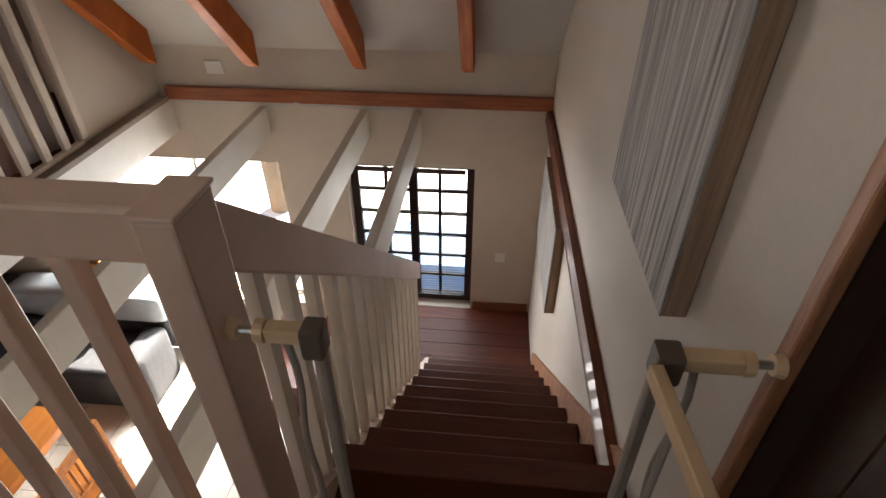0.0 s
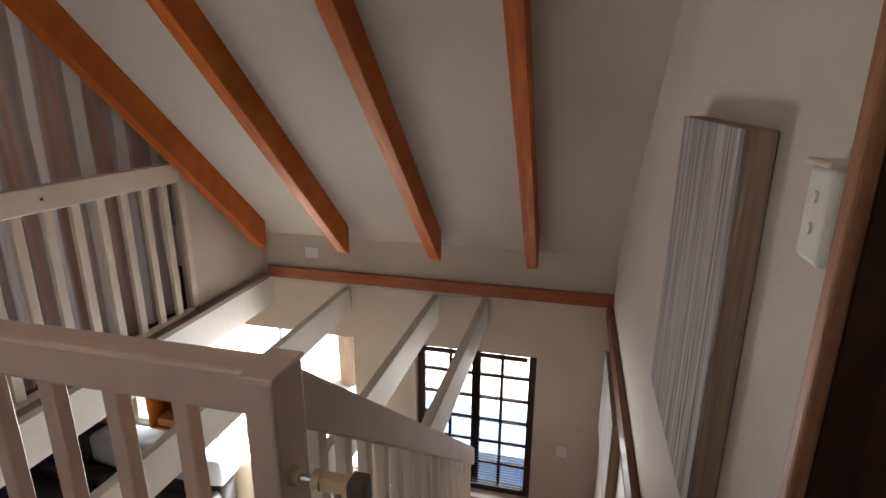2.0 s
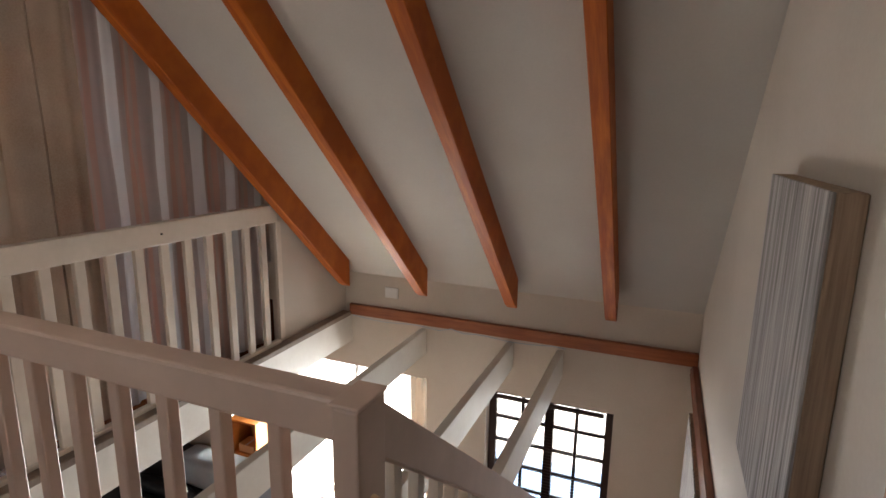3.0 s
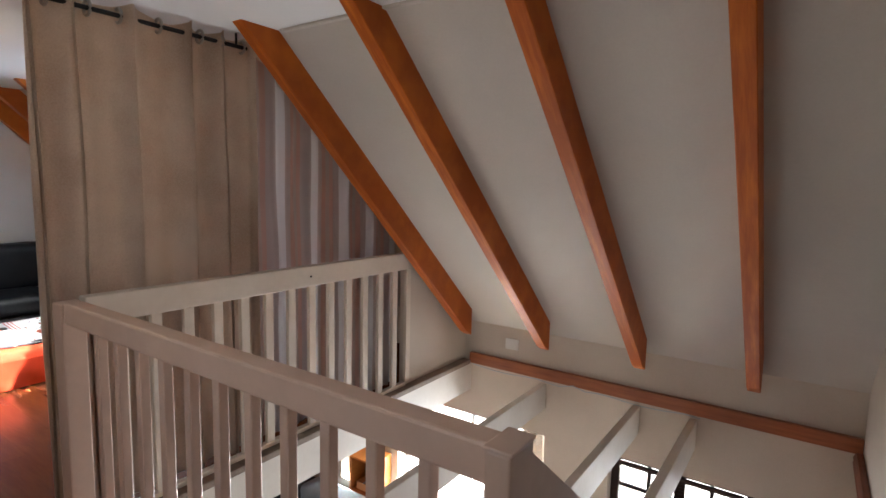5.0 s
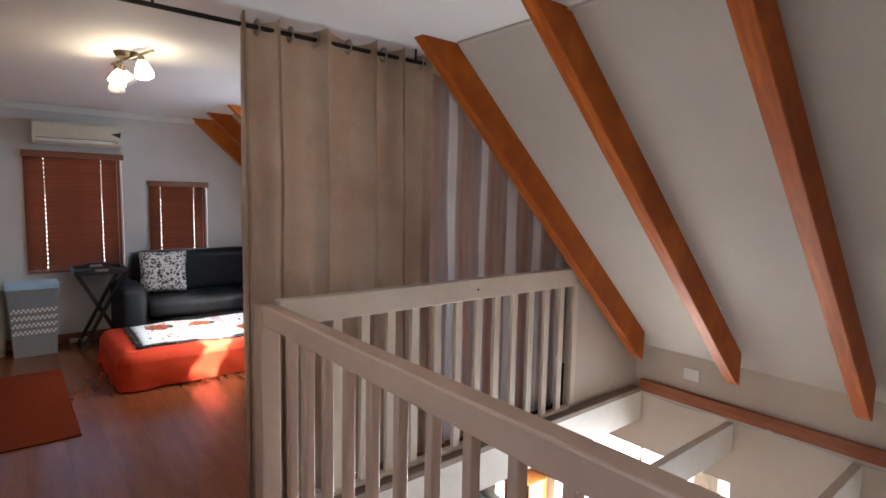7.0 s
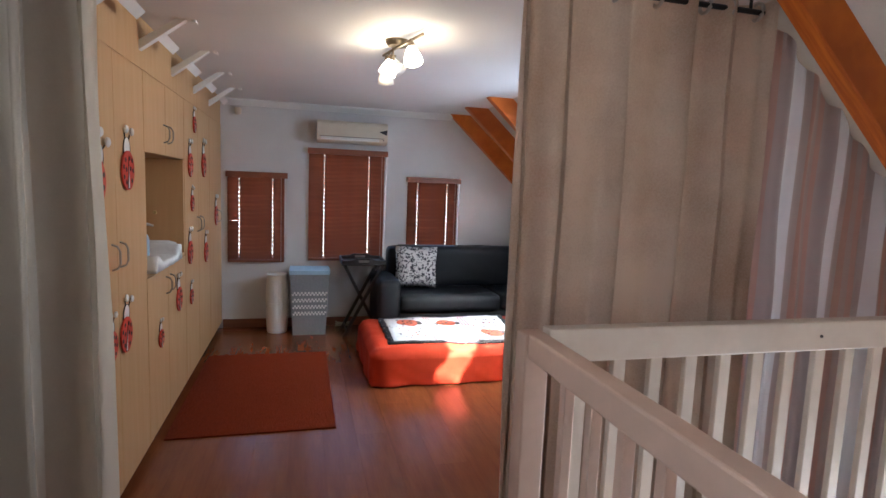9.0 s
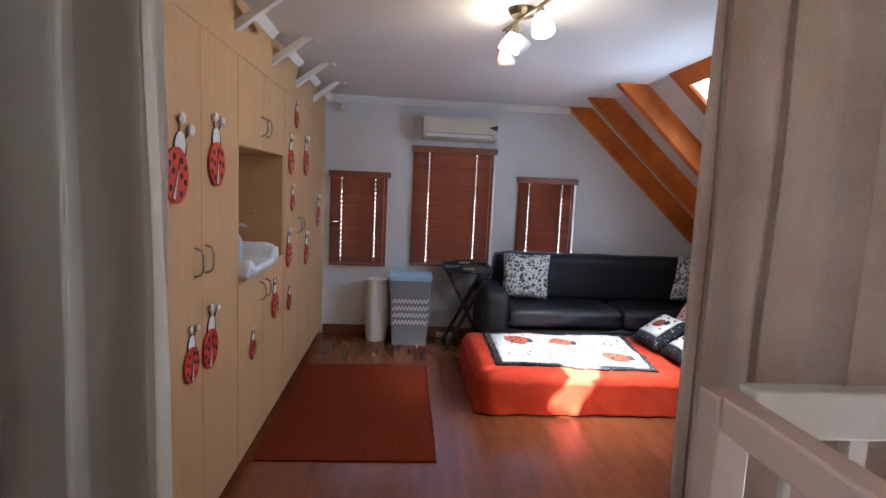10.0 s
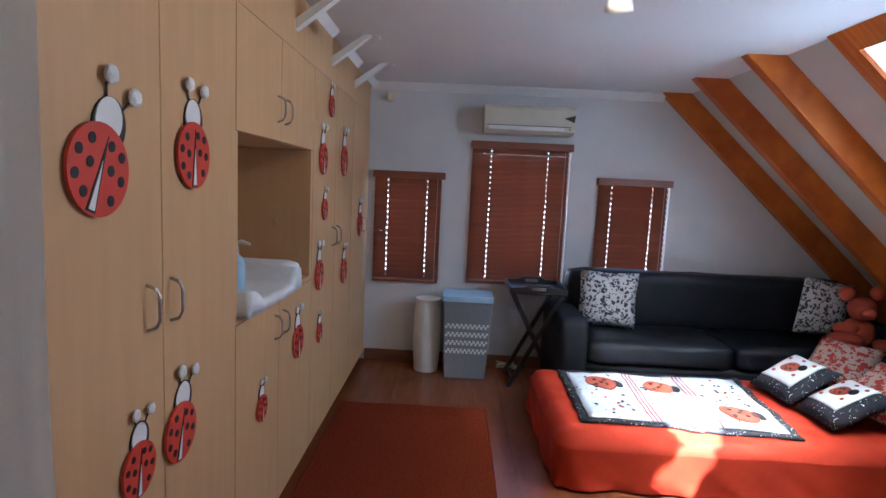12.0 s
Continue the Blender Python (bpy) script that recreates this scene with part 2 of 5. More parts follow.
def prism(outline, axis, a, b):
    """A solid whose outline (pairs of the other two axes, in order) runs from a to b along an axis."""
    bm = bmesh.new()
    put = {"x": lambda p, t: (t, p[0], p[1]), "y": lambda p, t: (p[0], t, p[1]), "z": lambda p, t: (p[0], p[1], t)}[axis]
    lo, hi = [bm.verts.new(put(p, a)) for p in outline], [bm.verts.new(put(p, b)) for p in outline]
    bm.faces.new(lo), bm.faces.new(hi[::-1])
    for i in range(len(outline)):
        j = (i + 1) % len(outline)
        bm.faces.new((lo[j], lo[i], hi[i], hi[j]))
    bmesh.ops.recalc_face_normals(bm, faces=bm.faces)
    return bm


def tube(bm, points, r, sides=8, caps=True):
    """A round bar through points; r: one radius or one for each point."""
    pts = [Vector(p) for p in points]
    rs = r if isinstance(r, (list, tuple)) else [r] * len(pts)
    rings, up = [], None
    for i, p in enumerate(pts):
        d = (pts[min(i + 1, len(pts) - 1)] - pts[max(i - 1, 0)]).normalized()
        side = d.cross(Vector((0, 0, 1)) if abs(d.z) < 0.95 else Vector((1, 0, 0))).normalized()
        top = side.cross(d)
        rings.append([bm.verts.new(p + rs[i] * (math.cos(a) * side + math.sin(a) * top)) for a in (2 * math.pi * k / sides for k in range(sides))])
    for a, b in zip(rings, rings[1:]):
        for k in range(sides):
            bm.faces.new((a[k], a[(k + 1) % sides], b[(k + 1) % sides], b[k]))
    if caps:
        bm.faces.new(rings[0][::-1]), bm.faces.new(rings[-1])
    bmesh.ops.recalc_face_normals(bm, faces=bm.faces)
    return bm


def T(points, r, sides=8):
    return tube(bmesh.new(), points, r, sides)


def mesh_ob(name, bm, material, smooth=False):
    me = bpy.data.meshes.new(name)
    bm.to_mesh(me)
    bm.free()
    me.materials.append(material)
    if smooth:
        me.polygons.foreach_set("use_smooth", [True] * len(me.polygons))
    return new(name, me)


def struct(name, bm, material, label=""):
    return tagged(mesh_ob(name, bm, material), label, "", "", "structure")


def thing(name, at, label, category, group=""):
    ob = new(name)
    ob.empty_display_size = 0.05
    ob.matrix_basis = Matrix.Translation(at)
    return tagged(ob, label, category, group)


def part(name, bm, material, parent, label="", smooth=False):
    ob = mesh_ob(name, bm, material, smooth)
    ob.parent = parent
    if parent.type == "EMPTY":
        ob.matrix_parent_inverse = parent.matrix_basis.inverted()
    return tagged(ob, label)


def soft_box(x0, x1, y0, y1, z0, z1, r, lump=0.0, cuts=6, seed=0):
    """A padded block with round edges and slightly uneven faces."""
    bm = B(x0, x1, y0, y1, z0, z1)
    bmesh.ops.subdivide_edges(bm, edges=bm.edges[:], cuts=cuts, use_grid_fill=True)
    c, h = Vector(((x0 + x1) / 2, (y0 + y1) / 2, (z0 + z1) / 2)), Vector(((x1 - x0) / 2, (y1 - y0) / 2, (z1 - z0) / 2))
    for v in bm.verts:
        p = v.co - c
        q = Vector([max(-h[i] + r, min(h[i] - r, p[i])) for i in range(3)])
        d = p - q
        if d.length > 1e-6:
            p = q + d.normalized() * min(r, d.length if d.length < r else r)
        if lump:
            p += p.normalized() * lump * noise.noise(Vector((v.co.x * 5 + seed, v.co.y * 5, v.co.z * 5)))
        v.co = c + p
    return bm


def cushion(w, h, t, cuts=10):
    """A scatter cushion lying in x, y with thickness t, thin at its edges."""
    bm = bmesh.new()
    n = cuts
    grid = {}
    for s in (1, -1):
        for i in range(n + 1):
            for j in range(n + 1):
                u, v = 2 * i / n - 1, 2 * j / n - 1
                if s < 0 and (i in (0, n) or j in (0, n)):
                    grid[s, i, j] = grid[1, i, j]
                    continue
                puff = (1 - u ** 4) * (1 - v ** 4)
                pinch = 1 - 0.06 * (1 - abs(u * v))
                z = s * t / 2 * puff ** 0.6 * (1 + 0.12 * noise.noise(Vector((u * 2, v * 2, s))))
                grid[s, i, j] = bm.verts.new((u * w / 2 * pinch, v * h / 2 * pinch, z))
        for i in range(n):
            for j in range(n):
                f = [grid[s, i, j], grid[s, i + 1, j], grid[s, i + 1, j + 1], grid[s, i, j + 1]]
                bm.faces.new(f if s > 0 else f[::-1])
    return bm


def cushion_top(w, h, t, u, v):
    """A place on the upper face of such a cushion."""
    puff = max(0.0, (1 - u ** 4) * (1 - v ** 4))
    pinch = 1 - 0.06 * (1 - abs(u * v))
    return Vector((u * w / 2 * pinch, v * h / 2 * pinch, t / 2 * puff ** 0.6 * (1 + 0.12 * noise.noise(Vector((u * 2, v * 2, 1))))))


def cushion_patch(w, h, t, u0, v0, ru, rv, turn, lift, square=False, n=10):
    """A flat piece of cloth on a cushion: an oval, or a rectangle, about (u0, v0)."""
    bm = bmesh.new()
    g = {}
    for k in (0, 1):
        for i in range(n + 1):
            for j in range(n + 1):
                a, b = 2 * i / n - 1, 2 * j / n - 1
                if not square:
                    a, b = a * math.sqrt(1 - b * b / 2), b * math.sqrt(1 - a * a / 2)
                p, q = a * ru, b * rv
                u, v = u0 + p * math.cos(turn) - q * math.sin(turn), v0 + p * math.sin(turn) + q * math.cos(turn)
                g[k, i, j] = bm.verts.new(cushion_top(w, h, t, u, v) + Vector((0, 0, lift - 0.004 * k)))
    for k in (0, 1):
        for i in range(n):
            for j in range(n):
                f = (g[k, i, j], g[k, i + 1, j], g[k, i + 1, j + 1], g[k, i, j + 1])
                bm.faces.new(f if k == 0 else f[::-1])
    for i in range(n):
        for a, b in (((i, 0), (i + 1, 0)), ((i + 1, n), (i, n)), ((0, i + 1), (0, i)), ((n, i), (n, i + 1))):
            bm.faces.new((g[0, b[0], b[1]], g[0, a[0], a[1]], g[1, a[0], a[1]], g[1, b[0], b[1]]))
    bmesh.ops.recalc_face_normals(bm, faces=bm.faces)
    return bm


def disc(bm, cx, cz, rx, rz, y, tilt=0.0, sides=20, depth=0.004):
    """A thin oval plate facing +y, centred at (cx, cz)."""
    front, back = [], []
    for k in range(sides):
        a = 2 * math.pi * k / sides
        u, w = rx * math.cos(a), rz * math.sin(a)
        p = (cx + u * math.cos(tilt) - w * math.sin(tilt), cz + u * math.sin(tilt) + w * math.cos(tilt))
        front.append(bm.verts.new((p[0], y + depth, p[1])))
        back.append(bm.verts.new((p[0], y, p[1])))
    bm.faces.new(front), bm.faces.new(back[::-1])
    for k in range(sides):
        j = (k + 1) % sides
        bm.faces.new((front[k], back[k], back[j], front[j]))
    bmesh.ops.recalc_face_normals(bm, faces=bm.faces)
    return bm


def wall_with_holes(name, axis, a, b, u0, u1, z0, z1, holes, material, label=""):
    """A wall between a and b on an axis (x or y), spanning u0..u1 and z0..z1, with openings (u0, u1, z0, z1) right through it."""
    us = sorted({u0, u1, *(v for h in holes for v in h[:2])})
    zs = sorted({z0, z1, *(v for h in holes for v in h[2:])})
    bm = bmesh.new()
    solid = {}
    for i in range(len(us) - 1):
        for j in range(len(zs) - 1):
            um, zm = (us[i] + us[i + 1]) / 2, (zs[j] + zs[j + 1]) / 2
            solid[i, j] = not any(h[0] < um < h[1] and h[2] < zm < h[3] for h in holes)
    P = (lambda t, u, z: bm.verts.new((t, u, z))) if axis == "x" else (lambda t, u, z: bm.verts.new((u, t, z)))
    for (i, j), on in solid.items():
        if not on:
            continue
        c = [(us[i], zs[j]), (us[i + 1], zs[j]), (us[i + 1], zs[j + 1]), (us[i], zs[j + 1])]
        bm.faces.new([P(a, *p) for p in c]), bm.faces.new([P(b, *p) for p in c[::-1]])
        for k, (di, dj) in enumerate(((0, -1), (1, 0), (0, 1), (-1, 0))):
            if not solid.get((i + di, j + dj), False):
                p, q = c[k], c[(k + 1) % 4]
                bm.faces.new((P(a, *q), P(a, *p), P(b, *p), P(b, *q)))
    bmesh.ops.remove_doubles(bm, verts=bm.verts, dist=1e-5)
    bmesh.ops.recalc_face_normals(bm, faces=bm.faces)
    return struct(name, bm, material, label)

# ---- the large structure ----
CZ = 2.25                    # flat ceiling
LOW, LAND = -2.6, -1.84      # lower floor and stair landing
ROOF_K, ROOF_Y = 0.91, 1.985  # the slope's fall and where it leaves the flat ceiling
STAIR_Y, GOING, RISER = 1.38, 0.217, 0.184


def roof_z(y):
    return CZ - ROOF_K * (y - ROOF_Y)


def nosing_z(y):
    return -RISER / GOING * (y - STAIR_Y)


def slope_piece(bm, x0, x1, y0, y1, t=0.12):
    vs = []
    for x in (x0, x1):
        for y in (y0, y1):
            for d in (0, t):
                vs.append(bm.verts.new((x, y, roof_z(y) + d)))
    for f in ((0, 1, 3, 2), (4, 6, 7, 5), (0, 4, 5, 1), (2, 3, 7, 6), (0, 2, 6, 4), (1, 5, 7, 3)):
        bm.faces.new([vs[i] for i in f])


SKX0, SKX1, SKY0, SKY1 = -4.785, -3.95, 2.00, 2.78
bm = bmesh.new()
for x0, x1, y0, y1 in ((-6.6, SKX0, ROOF_Y, 4.3), (SKX1, 0.42, ROOF_Y, 4.3), (SKX0, SKX1, ROOF_Y, SKY0), (SKX0, SKX1, SKY1, 4.3)):
    slope_piece(bm, x0, x1, y0, y1)
bmesh.ops.recalc_face_normals(bm, faces=bm.faces)
struct("ceiling_slope", bm, CEIL_DIM, "white sloping board ceiling under the roof")
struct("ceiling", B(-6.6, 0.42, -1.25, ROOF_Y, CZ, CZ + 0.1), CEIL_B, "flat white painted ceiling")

wall_with_holes("wall_far", "y", 4.07, 4.30, -6.6, 0.42, LOW, 0.45, [(-4.03, -3.70, -1.62, -1.22), (-3.25, -1.73, -1.9, -0.49), (-1.21, -0.24, LAND, -0.48)], WALL, "cream painted wall below the roof slope")
wall_with_holes("wall_stair", "x", 0.27, 0.42, -1.25, 4.07, LOW, 2.6, [(0.16, 1.022, 0.0, 2.04)], WALL, "cream painted wall along the stairs")
wall_with_holes("wall_windows", "x", -6.6, -6.46, -1.25, 4.07, LOW, 2.6, [(-0.43, 0.112, 0.70, 1.54), (0.338, 1.118, 0.70, 1.80), (1.36, 1.92, 0.70, 1.55)], WALL_B, "pale painted gable wall with three windows")
wall_with_holes("wall_back", "y", -1.25, -1.1, -6.46, 0.27, LOW, 2.6, [(-1.85, -0.85, 0.95, 1.95)], WALL, "cream painted wall behind the wardrobe and stair head")
struct("wall_partition", prism([(3.22, 0.0), (4.07, 0.0), (4.07, roof_z(4.07)), (3.22, roof_z(3.22))], "x", -2.56, -2.50), WALL, "white painted end panel below the slope")

bm = B(-6.46, -2.46, -1.1, 4.07, -0.25, -0.0025)
box(bm, -2.46, 0.27, -1.1, 1.10, -0.25, -0.0025)
box(bm, -0.53, 0.27, 1.10, 1.38, -0.25, -0.0025)
floor_up = struct("floor", bm, BOARDEDGE, "reddish brown laminate board floor")
floor_low = struct("floor_lower", B(-6.46, 0.27, -1.1, 4.07, LOW - 0.1, LOW - 0.008), GROUT, "pale cream tiled lower floor")
struct("ground", B(-400, 400, -400, 400, LOW - 0.4, LOW - 0.25), PLASTER, "dry paved ground outside")

# edges of the stair well
struct("fascia_gallery", B(-2.44, -0.52, 1.10, 1.122, -0.26, -0.016), JOIST, "white fascia board of the gallery")
struct("fascia_bedroom", B(-2.46, -2.438, 1.122, 4.07, -0.26, -0.022), JOIST, "white fascia board below the bedroom floor")
struct("trim_edge", B(-2.505, -2.425, 1.13, 4.03, -0.02, 0.018, 0.004), EDGE, "grimy board along the floor edge")
struct("trim_rail_far", B(-2.44, 0.268, 4.03, 4.069, -0.012, 0.082, 0.006, 2), TRIM, "reddish stained timber rail on the wall")
struct("trim_rail_stair", prism([(0.269, -0.092), (0.238, -0.092), (0.222, -0.06), (0.232, -0.045), (0.222, -0.03), (0.236, 0.0), (0.269, 0.0)], "y", 1.40, 4.028), TRIM_Y, "dark stained moulded timber rail")
struct("door_frame", B(0.246, 0.2685, 1.006, 1.036, 0.0, 2.08, 0.005, 2), OLDWOOD, "worn brown timber door frame")
struct("door_jamb", B(0.2695, 0.425, 1.0045, 1.0215, 0.0, 2.03), DARKDOOR, "dark brown stained door lining")
struct("door_frame_head", B(0.246, 0.2685, 0.10, 1.005, 2.03, 2.08, 0.005), OLDWOOD, "worn brown timber door frame head")
struct("cornice_gable", prism([(-6.459, CZ - 0.001), (-6.459, CZ - 0.06), (-6.445, CZ - 0.06), (-6.40, CZ - 0.015), (-6.40, CZ - 0.001)], "y", -0.48, 1.80), WHITEPAINT, "white plaster cornice")
struct("baseboard_gable", B(-6.459, -6.443, -0.48, 4.05, 0.0, 0.09, 0.003), SKIRT, "brown timber skirting board")
struct("baseboard_landing", B(-0.22, 0.25, 4.052, 4.069, LAND, LAND + 0.09, 0.003), SKIRT, "dark timber skirting on the landing")
struct("cover_strip", B(-2.34, 0.27, ROOF_Y - 0.015, ROOF_Y + 0.015, CZ - 0.012, CZ + 0.004, 0.003), CEIL_DIM, "thin white cover strip where slope and ceiling meet")

# rafters and joists
def rafter(x, w, y0, name="rafter"):
    out = [(1.765, CZ + 0.004), (ROOF_Y + 0.02, CZ + 0.004), (3.92, roof_z(3.92) + 0.004), (3.92, 0.272), (3.85, 0.312)]
    bm = prism(out, "x", x - w / 2, x + w / 2)
    bmesh.ops.bevel(bm, geom=bm.edges[:], offset=0.004, segments=1, affect="EDGES")
    return tagged(mesh_ob(name, bm, RAFTER), "orange stained pine rafter under the white slope", "rafter", "rafters of the roof slope")


for x in (-2.395, -1.70, -0.99, -0.30, -5.225, -5.86, -6.42):
    rafter(x, 0.075, 0)
for x in (-1.76, -1.03, -0.65):
    tagged(mesh_ob("joist", B(x - 0.026, x + 0.026, 1.124, 4.068, -0.26, -0.05, 0.003), JOIST), "white painted exposed joist over the stair well", "joist", "joists over the stair well")

# skylight in the slope
sk = thing("skylight_window", ((SKX0 + SKX1) / 2, 2.6, roof_z(2.6)), "pine framed roof window with a bright pane", "skylight")
sk["kind"] = "structure"


def slope_bar(x0, x1, y0, y1, lo, hi):
    bm = bmesh.new()
    vs = [bm.verts.new((x, y, roof_z(y) + d)) for x in (x0, x1) for y in (y0, y1) for d in (lo, hi)]
    for f in ((0, 1, 3, 2), (4, 6, 7, 5), (0, 4, 5, 1), (2, 3, 7, 6), (0, 2, 6, 4), (1, 5, 7, 3)):
        bm.faces.new([vs[i] for i in f])
    bmesh.ops.recalc_face_normals(bm, faces=bm.faces)
    return bm


part("frame", slope_bar(SKX0 - 0.045, SKX0 + 0.055, SKY0 - 0.045, SKY1 + 0.1, -0.03, 0.002), RAFTER, sk)
part("frame", slope_bar(SKX1 - 0.055, SKX1 + 0.045, SKY0 - 0.045, SKY1 + 0.1, -0.03, 0.002), RAFTER, sk)
part("frame", slope_bar(SKX0 + 0.055, SKX1 - 0.055, SKY0 - 0.045, SKY0 + 0.045, -0.03, 0.002), RAFTER, sk)
part("frame", slope_bar(SKX0 + 0.055, SKX1 - 0.055, SKY1 - 0.03, SKY1 + 0.1, -0.03, 0.002), RAFTER, sk)
ob = part("pane", slope_bar(SKX0 + 0.055, SKX1 - 0.055, SKY0 + 0.045, SKY1 - 0.03, -0.012, -0.006), GLASS, sk)
ob.visible_shadow = False

# ---- the staircase ----
stairs = thing("staircase", (-0.1, 2.4, LAND), "dark red varnished timber staircase going down", "staircase")
for i in range(1, 10):
    y, z = STAIR_Y + GOING * (i - 1), -RISER * i
    part("tread", B(-0.488, 0.248, y - 0.024 + 0.022, y + GOING + 0.0, z - 0.035, z, 0.006, 2), STAIR, stairs)
    part("riser", B(-0.488, 0.248, y, y + 0.018, z + 0.0005, z + RISER - 0.036), STAIR, stairs)
part("riser", B(-0.488, 0.248, STAIR_Y + 9 * GOING, STAIR_Y + 9 * GOING + 0.018, LAND + 0.001, LAND + RISER - 0.036), STAIR, stairs)
part("nosing", B(-0.53, 0.268, STAIR_Y - 0.06, STAIR_Y + 0.02, -0.013, 0.004, 0.004, 2), STAIR, stairs)


def sloped(x0, x1, y0, y1, up, down, y2=None):
    """A board that follows the flight from y0 to y1, from down to up over the line of the nosings."""
    return prism([(y0, nosing_z(y0) + down), (y1, nosing_z(y1) + down), (y1, nosing_z(y1) + up), (y0, nosing_z(y0) + up)], "x", x0, x1)


part("stringer", sloped(-0.535, -0.489, 1.12, 3.30, -0.045, -0.34), BALUS_SHADED, stairs, "cream painted stringer")
part("skirting", sloped(0.249, 0.2685, 1.36, 3.32, 0.075, -0.06), OLDWOOD, stairs, "worn pale timber skirting")
land = thing("stair_landing", (-0.5, 3.7, LOW), "dark red varnished timber landing", "landing")
for k in range(5):
    y0 = 3.335 + k * 0.1466
    part("plank", B(-1.30, 0.268, y0 + 0.001, y0 + 0.1456, LAND - 0.03, LAND, 0.002), STAIR, land)
part("base", B(-1.28, 0.268, 3.36, 4.068, LOW, LAND - 0.031), JOIST, land)
for k in range(1, 4):
    part("step", B(-1.30 - 0.25 * k, -1.281 - 0.25 * (k - 1), 3.36, 4.068, LOW, LAND - 0.19 * k, 0.005), STAIR, land)

# balustrades
def baluster(parent, x, y, z0, z1, sx=0.028, sy=0.036):
    return part("baluster", B(x - sx / 2, x + sx / 2, y - sy / 2, y + sy / 2, z0, z1, 0.003), BALUS_SHADED, parent)


gal = thing("gallery_balustrade", (-1.5, 1.055, 0.0), "cream painted timber balustrade along the gallery", "balustrade")
part("handrail", B(-2.46, -0.530, 1.018, 1.088, 0.920, 1.005, 0.008, 2), BALUS_SHADED, gal)
part("bottom_rail", B(-2.46, -0.530, 1.035, 1.075, 0.03, 0.085, 0.004), BALUS_SHADED, gal)
for i in range(11):
    baluster(gal, -2.235 + 0.1525 * i, 1.054, 0.085, 0.920, 0.034, 0.034)
part("corner_post", B(-2.55, -2.462, 1.012, 1.10, 0.0, 0.998, 0.006, 2), BALUS_SHADED, gal)
newel = part("newel_post", B(-0.528, -0.474, 0.97, 1.065, -0.30, 1.02, 0.005, 2), BALUS_SHADED, gal)
part("cap", B(-0.5315, -0.4705, 0.9665, 1.0685, 1.0205, 1.028, 0.003, 2), BALUS_SHADED, newel)
side = thing("bedroom_balustrade", (-2.5, 2.1, 0.0), "cream painted timber balustrade in front of curtains", "balustrade")
part("handrail", B(-2.53, -2.468, 1.101, 3.20, 0.895, 1.015, 0.006, 2), BALUS_LIT, side)
part("bottom_rail", B(-2.52, -2.48, 1.101, 3.20, 0.019, 0.045, 0.004), BALUS_LIT, side)
for i in range(14):
    baluster(side, -2.5, 1.24 + 0.153 * i, 0.045, 0.895, 0.028, 0.05).data.materials[0] = BALUS_LIT
part("bolt_head", T([(-2.4685, 2.28, 0.955), (-2.463, 2.28, 0.955)], 0.006), BLACK, side)
flight = thing("stair_balustrade", (-0.47, 1.9, -0.5), "cream painted timber balustrade down the stairs", "balustrade")
RT = lambda y: 0.943 - 0.808 * (y - 1.137)
bm = prism([(1.067, RT(1.067)), (2.85, RT(2.85)), (2.85, RT(2.85) - 0.115), (1.067, RT(1.067) - 0.122)], "x", -0.545, -0.487)
bmesh.ops.bevel(bm, geom=bm.edges[:], offset=0.006, segments=2, affect="EDGES")
part("handrail", bm, BALUS_SHADED, flight)
for i in range(15):
    y = 1.165 + 0.1165 * i
    part("baluster", prism([(y - 0.017, nosing_z(y - 0.017) - 0.045), (y + 0.017, nosing_z(y + 0.017) - 0.045), (y + 0.017, RT(y + 0.017) - 0.117), (y - 0.017, RT(y - 0.017) - 0.117)], "x", -0.526, -0.500), BALUS_LIT, flight)


# ---- windows ----
def window_unit(n, x_or_y, axis, a, b, z0, z1, cols, rows, material, bar=0.022, frame_w=0.05, blind=False):
    """A window in a wall: frame, glazing bars and panes. axis: the wall's normal; x_or_y: the frame's middle plane."""
    def bx(u0, u1, w0, w1, d):
        return B(x_or_y - d, x_or_y + d, u0, u1, w0, w1, 0.003) if axis == "x" else B(u0, u1, x_or_y - d, x_or_y + d, w0, w1, 0.003)
    at = (x_or_y, (a + b) / 2, z0) if axis == "x" else ((a + b) / 2, x_or_y, z0)
    w = thing(n, at, "", "window")
    w["kind"] = "structure"
    f = frame_w
    part("frame", bx(a, a + f, z0, z1, 0.03), material, w)
    part("frame", bx(b - f, b, z0, z1, 0.03), material, w)
    part("frame", bx(a + f, b - f, z1 - f, z1, 0.03), material, w)
    part("frame", bx(a + f, b - f, z0, z0 + f, 0.03), material, w)
    iu, iw = (b - a - 2 * f) / cols, (z1 - z0 - 2 * f) / rows
    for c in range(1, cols):
        part("glazing_bar", bx(a + f + c * iu - bar / 2, a + f + c * iu + bar / 2, z0 + f, z1 - f, 0.016), material, w)
    for r in range(1, rows):
        for c in range(cols):
            part("glazing_bar", bx(a + f + c * iu + (bar / 2 if c else 0), a + f + (c + 1) * iu - (bar / 2 if c < cols - 1 else 0), z0 + f + r * iw - bar / 2, z0 + f + r * iw + bar / 2, 0.014), material, w)
    ob = part("pane", bx(a + f, b - f, z0 + f, z1 - f, 0.0025), GLASS, w)
    ob.visible_shadow = False
    return w


